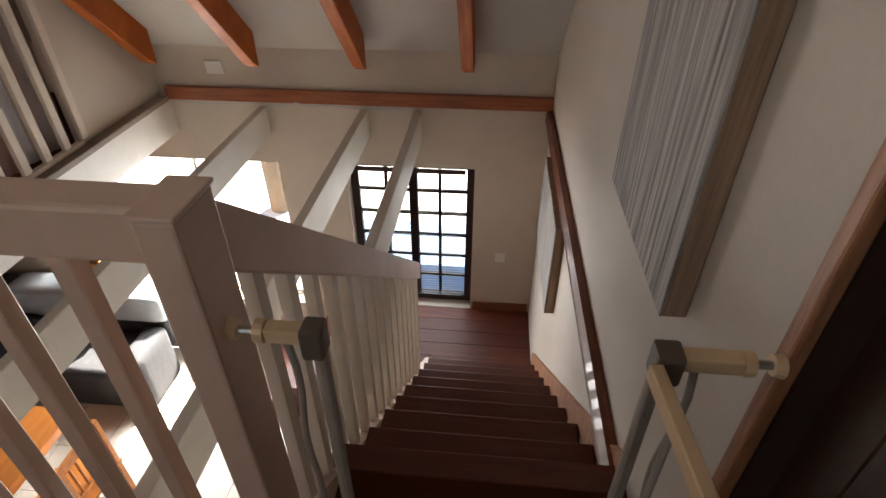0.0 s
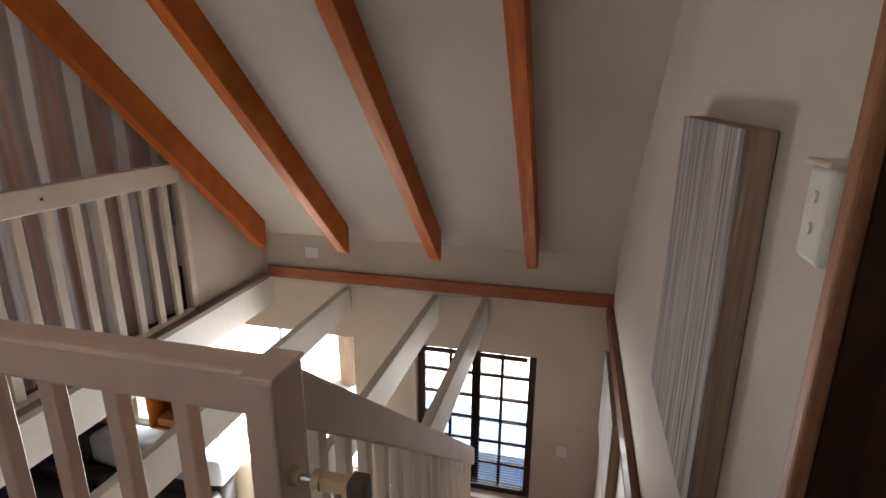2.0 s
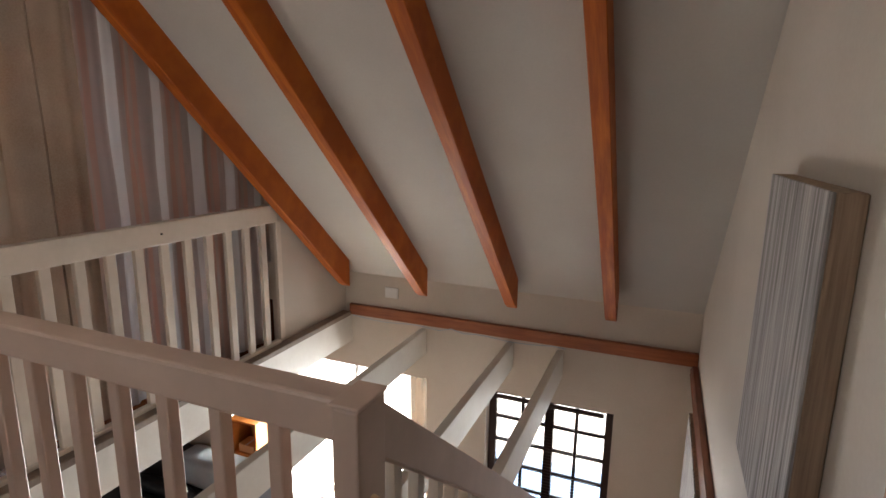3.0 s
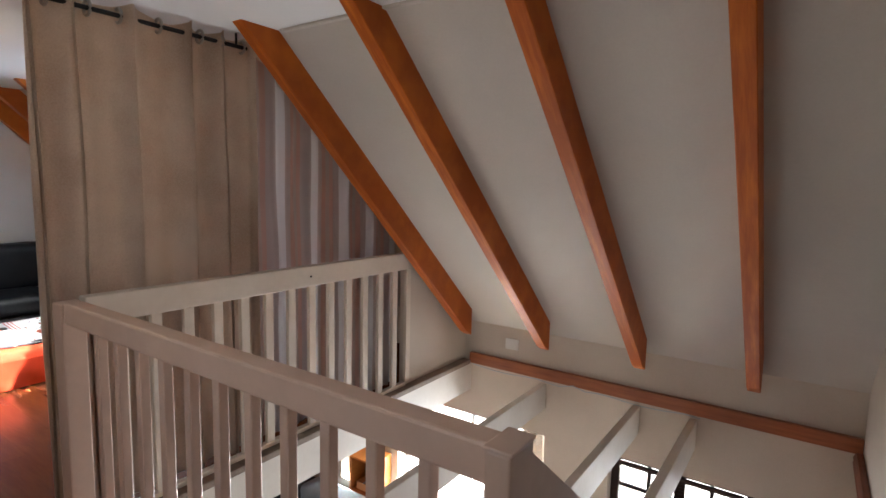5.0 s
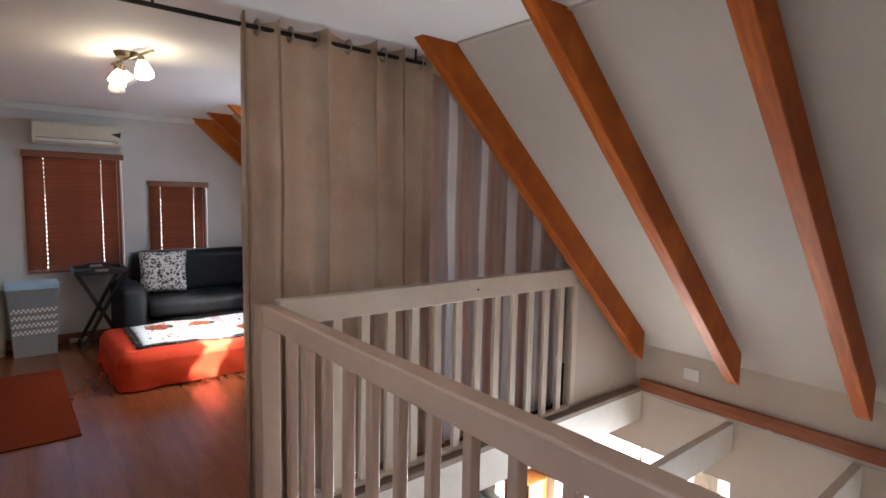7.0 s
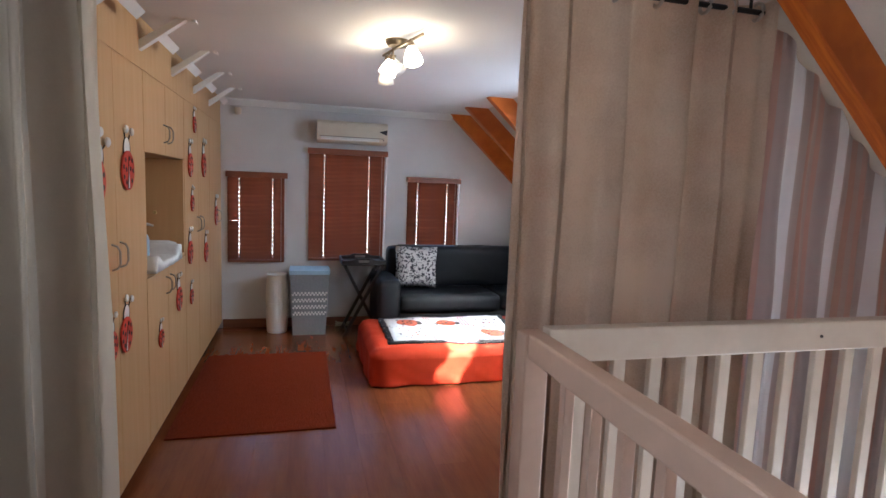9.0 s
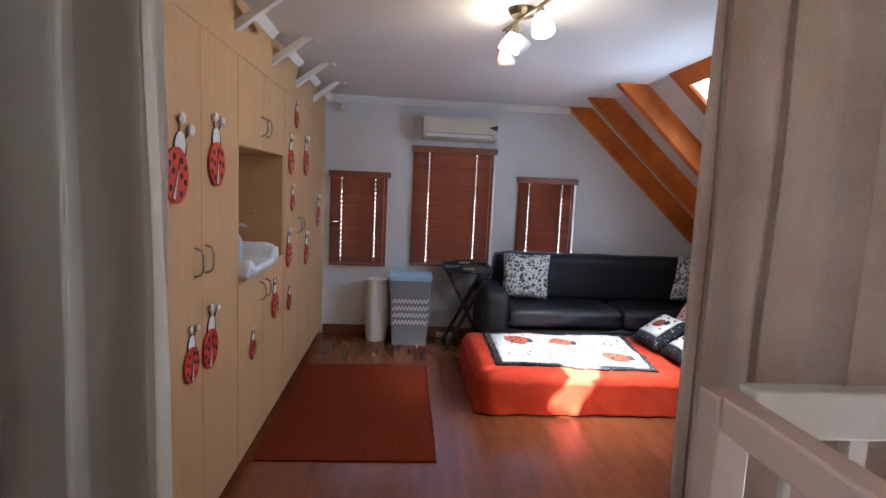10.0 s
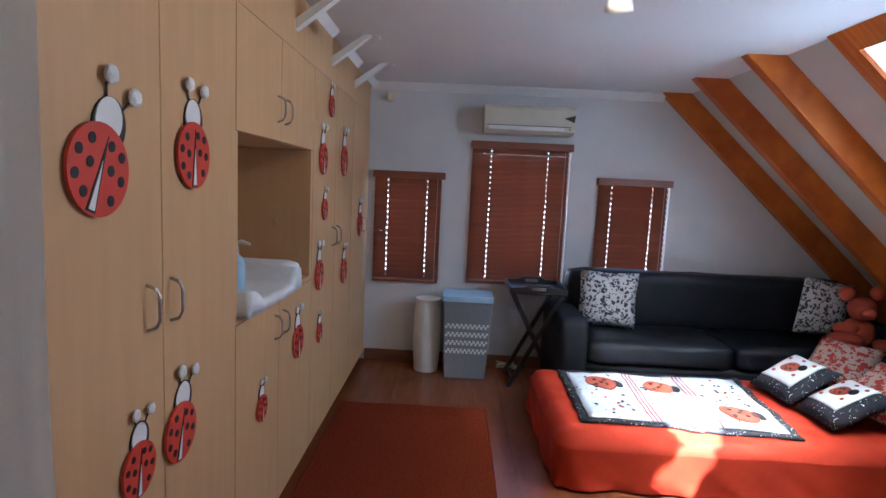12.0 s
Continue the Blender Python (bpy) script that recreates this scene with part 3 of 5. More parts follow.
tagged(window_unit("window_1", -6.54, "x", -0.43, 0.112, 0.70, 1.54, 1, 1, WHITEPAINT, 0.022, 0.018), "small white framed window behind a blind")
tagged(window_unit("window_2", -6.54, "x", 0.338, 1.118, 0.70, 1.80, 1, 1, WHITEPAINT, 0.022, 0.018), "white framed window behind a blind")
tagged(window_unit("window_3", -6.54, "x", 1.36, 1.92, 0.70, 1.55, 1, 1, WHITEPAINT, 0.022, 0.018), "small white framed window behind a blind")
# the stair head window is added, out of view, to let the fill lamp in
tagged(window_unit("window_added", -1.18, "y", -1.85, -0.85, 0.95, 1.95, 2, 1, WHITEPAINT), "unseen white framed window added to light the stair head")
tagged(window_unit("window_4", 4.22, "y", -3.25, -1.73, -1.9, -0.49, 2, 1, WHITEPAINT), "wide bright window of the lower room")
tagged(window_unit("window_7", 4.22, "y", -4.03, -3.70, -1.62, -1.22, 1, 1, WHITEPAINT, 0.022, 0.025), "small bright window of the lower room")
tagged(window_unit("window_5", 4.20, "y", -1.21, -0.24, LAND, -0.48, 4, 6, DARKFRAME, 0.026, 0.06), "dark framed glazed landing door")


def slat_mesh(w, h, holes, thick=0.0035):
    """A blind slat in y, z with cord holes, leaning slightly."""
    us = sorted([0, w] + [v for c in holes for v in (c - 0.0038, c + 0.0038)])
    zs = [0, h * 0.40, h * 0.70, h]
    bm = bmesh.new()
    v = {(i, j): bm.verts.new((0.034 * (0.5 - z / h), u, z)) for i, u in enumerate(us) for j, z in enumerate(zs)}
    for i in range(len(us) - 1):
        for j in range(3):
            if i % 2 and j == 1:
                continue
            bm.faces.new((v[i, j], v[i + 1, j], v[i + 1, j + 1], v[i, j + 1]))
    bmesh.ops.solidify(bm, geom=bm.faces[:], thickness=thick)
    return bm


def blind(y0, y1, z0, z1, label):
    th = thing("window_blind", (-6.44, (y0 + y1) / 2, z0), label, "blind", "wooden blinds on the gable windows")
    w = y1 - y0
    part("head_rail", B(-6.459, -6.395, y0 - 0.012, y1 + 0.03, z1 - 0.055, z1, 0.004, 2), BLINDWOOD, th)
    n = round((z1 - z0 - 0.085) / 0.0415)
    step = (z1 - z0 - 0.085) / n
    holes = (w * 0.2, w * 0.79)
    me = None
    for k in range(n):
        if me is None:
            first = part("slat", slat_mesh(w, step * 1.04, holes), BLINDWOOD, th)
            me = first.data
            ob = first
        else:
            ob = new("slat", me)
            ob.parent, ob.matrix_parent_inverse = th, th.matrix_basis.inverted()
        sag = 0.006 if y0 < 0 and k == 8 else 0.0     # one slat of the small blind hangs askew
        ob.matrix_basis = Matrix.Translation((-6.436, y0, z0 + 0.03 + k * step - sag)) @ Matrix.Rotation(sag * 2.0, 4, "X")
    part("bottom_rail", B(-6.450, -6.422, y0, y1, z0, z0 + 0.028, 0.004, 2), BLINDWOOD, th)
    for c in holes:
        part("cord", T([(-6.436, y0 + c, z0 + 0.02), (-6.436, y0 + c, z1 - 0.04)], 0.001, 5), BLINDWOOD, th)
    part("pull_cord", T([(-6.41, y1 - 0.03, z0 - 0.12), (-6.41, y1 - 0.03, z1 - 0.05)], 0.0015, 5), WHITECLOTH, th)
    return th


blind(-0.43, 0.102, 0.67, 1.562, "closed reddish brown slatted blind over a small window")
blind(0.335, 1.095, 0.69, 1.825, "closed reddish brown slatted blind over the tall window")
blind(1.345, 1.89, 0.69, 1.58, "closed reddish brown slatted blind above the sofa")

struct("door_stile", B(-0.755, -0.685, 4.165, 4.235, LAND + 0.06, -0.54, 0.004), DARKFRAME, "dark stained meeting stile of the landing door")
# bluish sky-lit shade outside the door is put into this step's colour
struct("shaded_step", B(-1.7, 1.4, 4.31, 5.5, LOW - 0.26, LAND - 0.05), mat("blue shade tinted step", (0.07, 0.14, 0.27), (0.05, 0.11, 0.22), 0.6, 5), "blue shade tinted step outside the landing door")
# unseen slab added to keep the sun off the door and the step
struct("roof_sun_shield", B(-1.6, 1.4, 4.31, 5.75, -0.25, -0.15), CEIL_DIM, "unseen flat roof added to shade the landing door")
vb = thing("venetian_blind", (-0.72, 4.13, LAND), "thin dark venetian blind with open slats", "blind")
part("head_rail", B(-1.14, -0.31, 4.12, 4.15, -0.56, -0.53, 0.003), DARKFRAME, vb)
me = None
for k in range(46):
    if me is None:
        bm = prism([(-0.011, 0.006), (0.0, 0.0006), (0.011, -0.006), (0.011, -0.005), (0.0, 0.0018), (-0.011, 0.007)], "x", -1.13, -0.32)
        ob = part("slat", bm, DARKFRAME, vb)
        me = ob.data
    else:
        ob = new("slat", me)
        ob.parent, ob.matrix_parent_inverse = vb, vb.matrix_basis.inverted()
    ob.matrix_basis = Matrix.Translation((0, 4.135, -0.575 - 0.0262 * k))

# ---- curtains ----
def curtain_sheet(x, y0, y1, z0, top, folds, amp, seed, flat=0.0, cols=120, rows=14, drift=0.0, curl=0.3):
    bm = bmesh.new()
    grid = []
    for i in range(cols + 1):
        u = i / cols
        col = []
        for j in range(rows + 1):
            v = j / rows
            y = y0 + (y1 - y0) * u
            zt = top(y) if callable(top) else top
            w = u - flat * math.sin(2 * math.pi * u) / (2 * math.pi) * -1 if flat else u
            ph = folds * 2 * math.pi * w + 1.3 * noise.noise(Vector((u * 3 + seed, v * 0.9, seed)))
            d = amp * (0.75 + 0.25 * (1 - v)) * (math.sin(ph) + 0.35 * math.sin(2.3 * ph + seed)) * (0.7 + 0.6 * abs(noise.noise(Vector((u * folds, seed, v))))) * (1 - flat * (1 - v) * 0.75 * math.sin(math.pi * u))
            dy = curl * amp * math.cos(ph) + drift * (1 - v) * (u - 0.5) + 0.02 * noise.noise(Vector((u * 2, v * 2, seed + 4)))
            col.append(bm.verts.new((x + d + 0.012 * noise.noise(Vector((u * 9, v * 5, seed))), y + dy, z0 + (zt - z0) * v + (0.012 * math.sin(ph) if j == rows else 0))))
        grid.append(col)
    for i in range(cols):
        for j in range(rows):
            bm.faces.new((grid[i][j], grid[i + 1][j], grid[i + 1][j + 1], grid[i][j + 1]))
    bmesh.ops.solidify(bm, geom=bm.faces[:], thickness=0.004)
    return bm


rod = thing("curtain_rod", (-2.56, 0.8, 2.19), "thin black metal curtain rod below the ceiling", "curtain rod")
part("pole", T([(-2.59, -0.9, 2.185), (-2.59, 1.96, 2.185)], 0.010, 10), BLACK, rod)
for y in (-0.88, 0.66, 1.90):
    part("bracket", T([(-2.59, y, 2.19), (-2.59, y, 2.249)], 0.006), BLACK, rod)
cr = thing("curtain", (-2.56, 1.4, 0.02), "oatmeal lined eyelet curtain, drawn beside the balustrade", "curtain", "curtains on the rod")
part("cloth", curtain_sheet(-2.585, 0.955, 1.97, 0.02, 2.225, 5.2, 0.062, 1.0, flat=0.35, cols=220, rows=24, curl=0.55), CURTAIN, cr, smooth=True)


def eyelet(parent, y):
    bm = bmesh.new()
    ring = [(-2.59 + 0.030 * math.cos(a), y, 2.185 + 0.030 * math.sin(a)) for a in (2 * math.pi * k / 14 for k in range(15))]
    tube(bm, ring, 0.007, 8, False)
    return part("eyelet", bm, STEEL, parent)


for y in (1.06, 1.21, 1.33, 1.50, 1.70, 1.81, 1.93):
    eyelet(cr, y)
cl = thing("curtain", (-2.56, -0.35, 0.02), "grey beige eyelet curtain gathered to one side", "curtain", "curtains on the rod")
part("cloth", curtain_sheet(-2.57, -0.86, -0.308, 0.02, 2.225, 3.1, 0.085, 3.0, cols=260, rows=28, drift=0.05, curl=0.6), CURTAIN_L, cl, smooth=True)
bm = curtain_sheet(0.0, 0.0, 0.40, 0.02, 2.215, 1.6, 0.014, 5.0, cols=60, rows=24)
bmesh.ops.rotate(bm, verts=bm.verts, matrix=Matrix.Rotation(radians(106.5), 3, "Z"))
bmesh.ops.translate(bm, verts=bm.verts, vec=(-2.572, -0.312, 0.0))
part("swept_edge", bm, CURTAIN_L, cl, "loose edge of the cloth swept back along the wardrobe", smooth=True)
for k in range(7):
    eyelet(cl, -0.82 + 0.08 * k)
cs = thing("striped_curtain", (-2.6, 2.5, 0.02), "striped pink, white and grey curtain behind the balustrade", "curtain")
part("cloth", curtain_sheet(-2.61, 1.96, 3.24, 0.02, lambda y: min(2.2, roof_z(y) - 0.015), 9, 0.014, 7.0, cols=150), STRIPES, cs, smooth=True)

# ---- an added, unseen tree that masks the sun at the roof window ----
tree = thing("tree", (-3.2, 7.2, LOW - 0.25), "unseen leafy tree added to shape the sun patch on the bed", "tree")
limb = bmesh.new()
tube(limb, [(-3.2, 7.2, LOW - 0.25), (-3.25, 7.15, 0.0), (-3.3, 7.0, 3.0), (-3.45, 6.6, 5.2), (-3.5, 6.2, 6.6)], [0.17, 0.14, 0.11, 0.07, 0.03], 10)
for tip in ((-4.5, 3.3, 3.6), (-4.2, 3.9, 3.0), (-2.9, 4.4, 5.0), (-4.6, 6.2, 6.3), (-2.6, 6.2, 6.4), (-3.7, 7.6, 6.6)):
    tube(limb, [(-3.3, 7.0, 3.0), ((tip[0] - 3.3) / 2, (tip[1] + 7.0) / 2, (tip[2] + 3.0) / 2 + 0.4), tip], [0.05, 0.035, 0.012], 7)
part("trunk", limb, mat("grey brown bark", (0.14, 0.10, 0.07), (0.09, 0.065, 0.045), 0.95, 6, (6, 6, 1), 0.6), tree)
leafy = bmesh.new()
rng = random.Random(11)
# leaves fill the sun's way to the roof window but for one slanting gap that shapes the sun patch, and a looser crown
# round the stem
GAP = ((-5.20, 1.57, 0.12), (-4.74, 1.49, 0.11), (-4.62, 1.50, 0.085), (-4.34, 1.45, 0.13))


def in_gap(p):
    q = p - sd * ((p.z - BED_TOP) / sd.z)
    for (ax, ay, ar), (bx, by, br) in zip(GAP, GAP[1:]):
        d = Vector((bx - ax, by - ay))
        f = max(0.0, min(1.0, Vector((q.x - ax, q.y - ay)).dot(d) / d.length_squared))
        if (Vector((q.x - ax, q.y - ay)) - d * f).length < ar + (br - ar) * f + 0.03 + 0.02 * noise.noise(q * 9):
            return True
    return False


BED_TOP = 0.285
for y0, y1, x0, x1, k0, k1, n in ((1.85, 3.0, -5.0, -3.7, 1.5, 2.1, 11000), (1.4, 1.9, -5.4, -3.0, 3.0, 4.6, 500), (3.0, 4.0, -4.6, -2.4, 2.2, 4.4, 900)):
    for k in range(n):
        y = rng.uniform(y0, y1)
        p = Vector((rng.uniform(x0, x1), y, roof_z(y))) + sd * rng.uniform(k0, k1)
        if in_gap(p):
            continue
        m = Matrix.Translation(p) @ Euler((rng.uniform(0, 6.3), rng.uniform(0, 6.3), rng.uniform(0, 6.3))).to_matrix().to_4x4()
        s2 = rng.uniform(0.03, 0.055)
        vs = [leafy.verts.new(m @ Vector(q)) for q in ((-s2, 0, 0), (0, -0.45 * s2, 0.01), (s2, 0, 0), (0, 0.45 * s2, 0.01))]
        leafy.faces.new(vs)
tagged(part("crown", leafy, mat("green leaf", (0.05, 0.10, 0.03), (0.08, 0.13, 0.04), 0.6, 3, bump=0), tree), kind="stuff")

# ---- bedroom: wardrobe wall ----
WY = -0.49   # front plane of the doors


def d_handle(parent, x, z0, z1):
    pts = [(x, WY, z0), (x, WY + 0.022, z0 + 0.008), (x, WY + 0.032, z0 + 0.03), (x, WY + 0.032, z1 - 0.03), (x, WY + 0.022, z1 - 0.008), (x, WY, z1)]
    return part("handle", T(pts, 0.0045, 8), STEEL, parent, "steel bow handle")


def leaf(parent, x0, x1, z0, z1):
    return part("door", B(x0 + 0.0015, x1 - 0.0015, WY - 0.018, WY, z0, z1, 0.0015), BEECH, parent)


def carcass(parent, x0, x1, z0=0.06, z1=2.0):
    part("body", B(x0 + 0.001, x1 - 0.001, -1.095, WY - 0.021, z0, z1), BEECH, parent)
    part("plinth", B(x0 + 0.001, x1 - 0.001, -1.095, WY - 0.05, 0.0, z0), DARKGAP, parent)


def tall_unit(x0, x1, seams, handles, label):
    u = thing("wardrobe", ((x0 + x1) / 2, WY - 0.3, 0.0), label, "wardrobe", "wardrobe units along the wall")
    carcass(u, x0, x1)
    edges = [x0, *seams, x1]
    doors = [leaf(u, a, b, 0.062, 1.9985) for a, b in zip(edges, edges[1:])]
    for k, x in handles:
        d_handle(doors[k], x, 1.08, 1.19)
    return u


tall_unit(-3.845, -2.70, [-3.405, -2.99], [(1, -3.335), (0, -3.44)], "tall beech wardrobe with three flat doors")
tall_unit(-5.78, -4.785, [-5.275], [(1, -5.22), (0, -5.33)], "tall beech wardrobe with two flat doors")
tall_unit(-6.455, -5.782, [-6.31], [(1, -6.25)], "narrow beech wardrobe beside the gable window")
nu = thing("changing_cupboard", (-4.315, WY - 0.3, 0.0), "beech cupboard with an open changing niche", "cupboard", "wardrobe units along the wall")
NX0, NX1 = -4.783, -3.847
part("body", B(NX0, NX1, -1.095, WY - 0.021, 0.06, 0.955), BEECH, nu)
part("plinth", B(NX0, NX1, -1.095, WY - 0.05, 0.0, 0.06), DARKGAP, nu)
part("worktop", B(NX0, NX1, -1.095, WY - 0.002, 0.956, 0.978, 0.002), BEECH, nu)
part("side_panel", B(NX0, NX0 + 0.035, -1.075, WY - 0.002, 0.979, 1.598), BEECH, nu)
part("side_panel", B(NX1 - 0.018, NX1, -1.075, WY - 0.002, 0.979, 1.598), BEECH, nu)
part("back_panel", B(NX0, NX1, -1.095, -1.076, 0.979, 1.598), BEECH, nu)
part("top_box", B(NX0, NX1, -1.095, WY - 0.021, 1.599, 2.0), BEECH, nu)
for a, b, z0, z1, hx, h0 in ((NX0, -4.29, 0.062, 0.954, -4.34, 0.80), (-4.29, NX1, 0.062, 0.954, -4.24, 0.80), (NX0, -4.29, 1.60, 1.9985, -4.335, 1.672), (-4.29, NX1, 1.60, 1.9985, -4.245, 1.672)):
    d_handle(leaf(nu, a, b, z0, z1), hx, h0, h0 + 0.10)
for y in (-0.66, -0.93):
    part("knob", T([(NX0 + 0.035, y, 1.245), (NX0 + 0.05, y, 1.245), (NX0 + 0.056, y, 1.245), (NX0 + 0.062, y, 1.245)], [0.005, 0.005, 0.014, 0.010], 10), BRASS, nu, "small brass knob")
struct("bulkhead", B(-6.459, -2.70, -1.095, WY - 0.003, 2.0015, CZ - 0.002), BEECH, "beech panel between wardrobe and ceiling")
for k in range(6):
    x = -3.16 - 0.665 * k
    if x < -6.4:
        break
    st = thing("ceiling_strut", (x, WY, 2.08), "white painted sloping strut between cupboard and ceiling", "strut", "white struts above the wardrobe")
    part("strut", prism([(WY - 0.003, 2.085), (WY - 0.003, 2.13), (-0.325, CZ - 0.001), (-0.28, CZ - 0.001)], "x", x - 0.022, x + 0.022), WHITEPAINT, st)
    part("foot_plate", B(x - 0.03, x + 0.03, -0.255, -0.235, CZ - 0.012, CZ - 0.001), WHITEPAINT, st)
    part("cross_slat", prism([(-0.425, 2.155), (-0.418, 2.147), (-0.383, 2.182), (-0.390, 2.190)], "x", x - 0.34, x - 0.0225), WHITEPAINT, st)

# changing mat and bottle in the niche
cm = thing("changing_mat", (-4.3, -0.72, 0.979), "white towelling changing mat with raised sides", "changing mat")
bm = bmesh.new()
rows = []
for i in range(25):
    u = i / 24
    y = -1.02 + 0.575 * u
    row = []
    for k in range(33):
        w = 2 * k / 32 - 1
        side = max(0.0, (abs(w) - 0.52) / 0.48)
        up = 0.035 + 0.055 * math.sin(min(1.0, side * 1.35) * math.pi / 2) ** 2 - 0.07 * max(0.0, side - 0.85) / 0.15 + 0.02 * (1 - u) + 0.006 * noise.noise(Vector((w * 4, y * 7, 1)))
        row.append(bm.verts.new((-4.16 + 0.30 * w, y + 0.015 * noise.noise(Vector((w * 3, 0, 2))), 0.981 + up)))
    rows.append(row)
low = [[bm.verts.new((v.co.x, v.co.y, 0.98)) for v in row] for row in rows]
for i in range(24):
    for k in range(32):
        bm.faces.new((rows[i][k], rows[i + 1][k], rows[i + 1][k + 1], rows[i][k + 1]))
        bm.faces.new((low[i][k], low[i][k + 1], low[i + 1][k + 1], low[i + 1][k]))
for k in range(32):
    bm.faces.new((rows[0][k], rows[0][k + 1], low[0][k + 1], low[0][k]))
    bm.faces.new((rows[24][k + 1], rows[24][k], low[24][k], low[24][k + 1]))
for i in range(24):
    bm.faces.new((rows[i + 1][0], rows[i][0], low[i][0], low[i + 1][0]))
    bm.faces.new((rows[i][32], rows[i + 1][32], low[i + 1][32], low[i][32]))
bmesh.ops.recalc_face_normals(bm, faces=bm.faces)
part("pad", bm, TOWEL, cm, smooth=True)
part("bolster", soft_box(-4.66, -4.475, -0.98, -0.50, 0.98, 1.075, 0.045, 0.012, 8, 5), TOWEL, cm, smooth=True)
part("towel", soft_box(-4.44, -3.92, -1.03, -0.90, 1.055, 1.10, 0.02, 0.010, 8, 7), TOWEL, cm, smooth=True)
bt = thing("pump_bottle", (-3.945, -0.53, 1.045), "clear pale blue lotion bottle with pump top", "bottle")
part("body", T([(-3.945, -0.53, 1.045), (-3.945, -0.53, 1.05), (-3.945, -0.53, 1.15), (-3.945, -0.53, 1.17), (-3.945, -0.53, 1.185)], [0.026, 0.03, 0.03, 0.024, 0.011], 16), PALEBLUE, bt, smooth=True)
part("pump", T([(-3.945, -0.53, 1.185), (-3.945, -0.53, 1.225), (-3.945, -0.51, 1.23), (-3.945, -0.48, 1.222)], [0.011, 0.008, 0.008, 0.005], 8), WHITE, bt)


def ladybug(x, z, r, tilt, group="ladybird cut-outs on the wardrobe"):
    """A painted board cut-out: oval red body with black dots, white face, two feelers with puffs. r: the body's half height."""
    th = thing("ladybird_cutout", (x, WY + 0.0005, z), "painted red ladybird cut-out with black dots, fixed to a door", "decoration", group)
    a = radians(tilt)
    y = WY + 0.0005

    def at(u, w):
        return x + r * (u * math.cos(a) - w * math.sin(a)), z + r * (u * math.sin(a) + w * math.cos(a))

    hx, hz = at(0.0, 1.08)
    part("head_back", disc(bmesh.new(), *at(-0.03, 1.04), 0.56 * r, 0.66 * r, y, a, 20, 0.004), BLACKPAINT, th)
    part("face", disc(bmesh.new(), *at(0.05, 1.14), 0.44 * r, 0.52 * r, y + 0.004, a, 20, 0.002), WHITECLOTH, th)
    part("body", disc(bmesh.new(), *at(0, 0), 0.98 * r, r, y + 0.004, a, 32, 0.007), REDPAINT, th)
    for u, w in ((-0.55, 0.55), (-0.15, 0.62), (-0.72, 0.05), (-0.32, 0.12), (-0.55, -0.48), (0.48, 0.5), (0.75, 0.12), (0.36, 0.02), (0.68, -0.38), (0.32, -0.62)):
        part("dot", disc(bmesh.new(), *at(u, w), 0.115 * r, 0.125 * r, y + 0.011, a, 10, 0.0012), BLACKPAINT, th)
    for names, wd, dy, m in (("wing_line", 1.0, 0.0112, BLACKPAINT), ("wing_gap", 0.62, 0.0126, WHITECLOTH)):
        bm = bmesh.new()
        tri = [at(0.02, 0.78 if wd == 1.0 else 0.2), at(-0.02 - 0.15 * wd, -0.93 if wd == 1.0 else -0.88), at(-0.02 + 0.15 * wd, -0.95 if wd == 1.0 else -0.9)]
        f = [bm.verts.new((p[0], y + dy + 0.001, p[1])) for p in tri]
        g = [bm.verts.new((p[0], y + dy - 0.001, p[1])) for p in tri]
        bm.faces.new(f), bm.faces.new(g[::-1])
        for k in range(3):
            bm.faces.new((f[k], g[k], g[(k + 1) % 3], f[(k + 1) % 3]))
        bmesh.ops.recalc_face_normals(bm, faces=bm.faces)
        part(names, bm, m, th)
    for sgn in (-1, 1):
        p0, p1 = at(0.25 * sgn, 1.5), at(0.42 * sgn, 1.85)
        an = part("feeler", T([(p0[0], y + 0.003, p0[1]), (p1[0], y + 0.004, p1[1])], max(0.0012, 0.03 * r), 6), BLACKPAINT, th)
        bm = bmesh.new()
        bmesh.ops.create_icosphere(bm, subdivisions=2, radius=0.22 * r)
        c = at(0.46 * sgn, 2.02)
        for v in bm.verts:
            v.co *= 1 + 0.18 * noise.noise(v.co * (9 / r) + Vector((sgn, x, z)))
            v.co.y *= 0.45
            v.co += Vector((c[0], y + 0.004 + 0.1 * r, c[1]))
        part("puff", bm, WHITECLOTH, an)
    return th


for x, z, r, tilt in ((-3.165, 1.452, 0.094, 24), (-3.55, 1.502, 0.088, 4), (-3.28, 0.765, 0.066, 8), (-3.47, 0.768, 0.080, 14), (-4.08, 0.575, 0.052, 6),
                      (-4.548, 0.702, 0.078, 0), (-4.945, 0.635, 0.055, 6), (-4.957, 1.568, 0.082, 0), (-5.485, 1.582, 0.094, 4), (-5.123, 1.862, 0.058, 2),
                      (-5.008, 1.30, 0.058, 14), (-4.917, 0.957, 0.082, 4), (-5.552, 0.88, 0.082, 4), (-6.10, 1.146, 0.088, 2)):
    ladybug(x, z, r, tilt)

# ---- bedroom: gable end ----
ac = thing("air_conditioner", (-6.36, 0.76, 1.9), "cream split air conditioner above the tall window", "air conditioner")
bm = prism([(-6.459, 1.882), (-6.30, 1.882), (-6.255, 1.905), (-6.245, 1.955), (-6.245, 2.06), (-6.27, 2.087), (-6.459, 2.087)], "y", 0.405, 1.092)
bmesh.ops.bevel(bm, geom=bm.edges[:], offset=0.006, segments=2, affect="EDGES")
part("body", bm, CREAMPLASTIC, ac)
part("air_flap", B(-6.262, -6.243, 0.44, 1.01, 1.902, 1.932, 0.004), WHITE, ac)
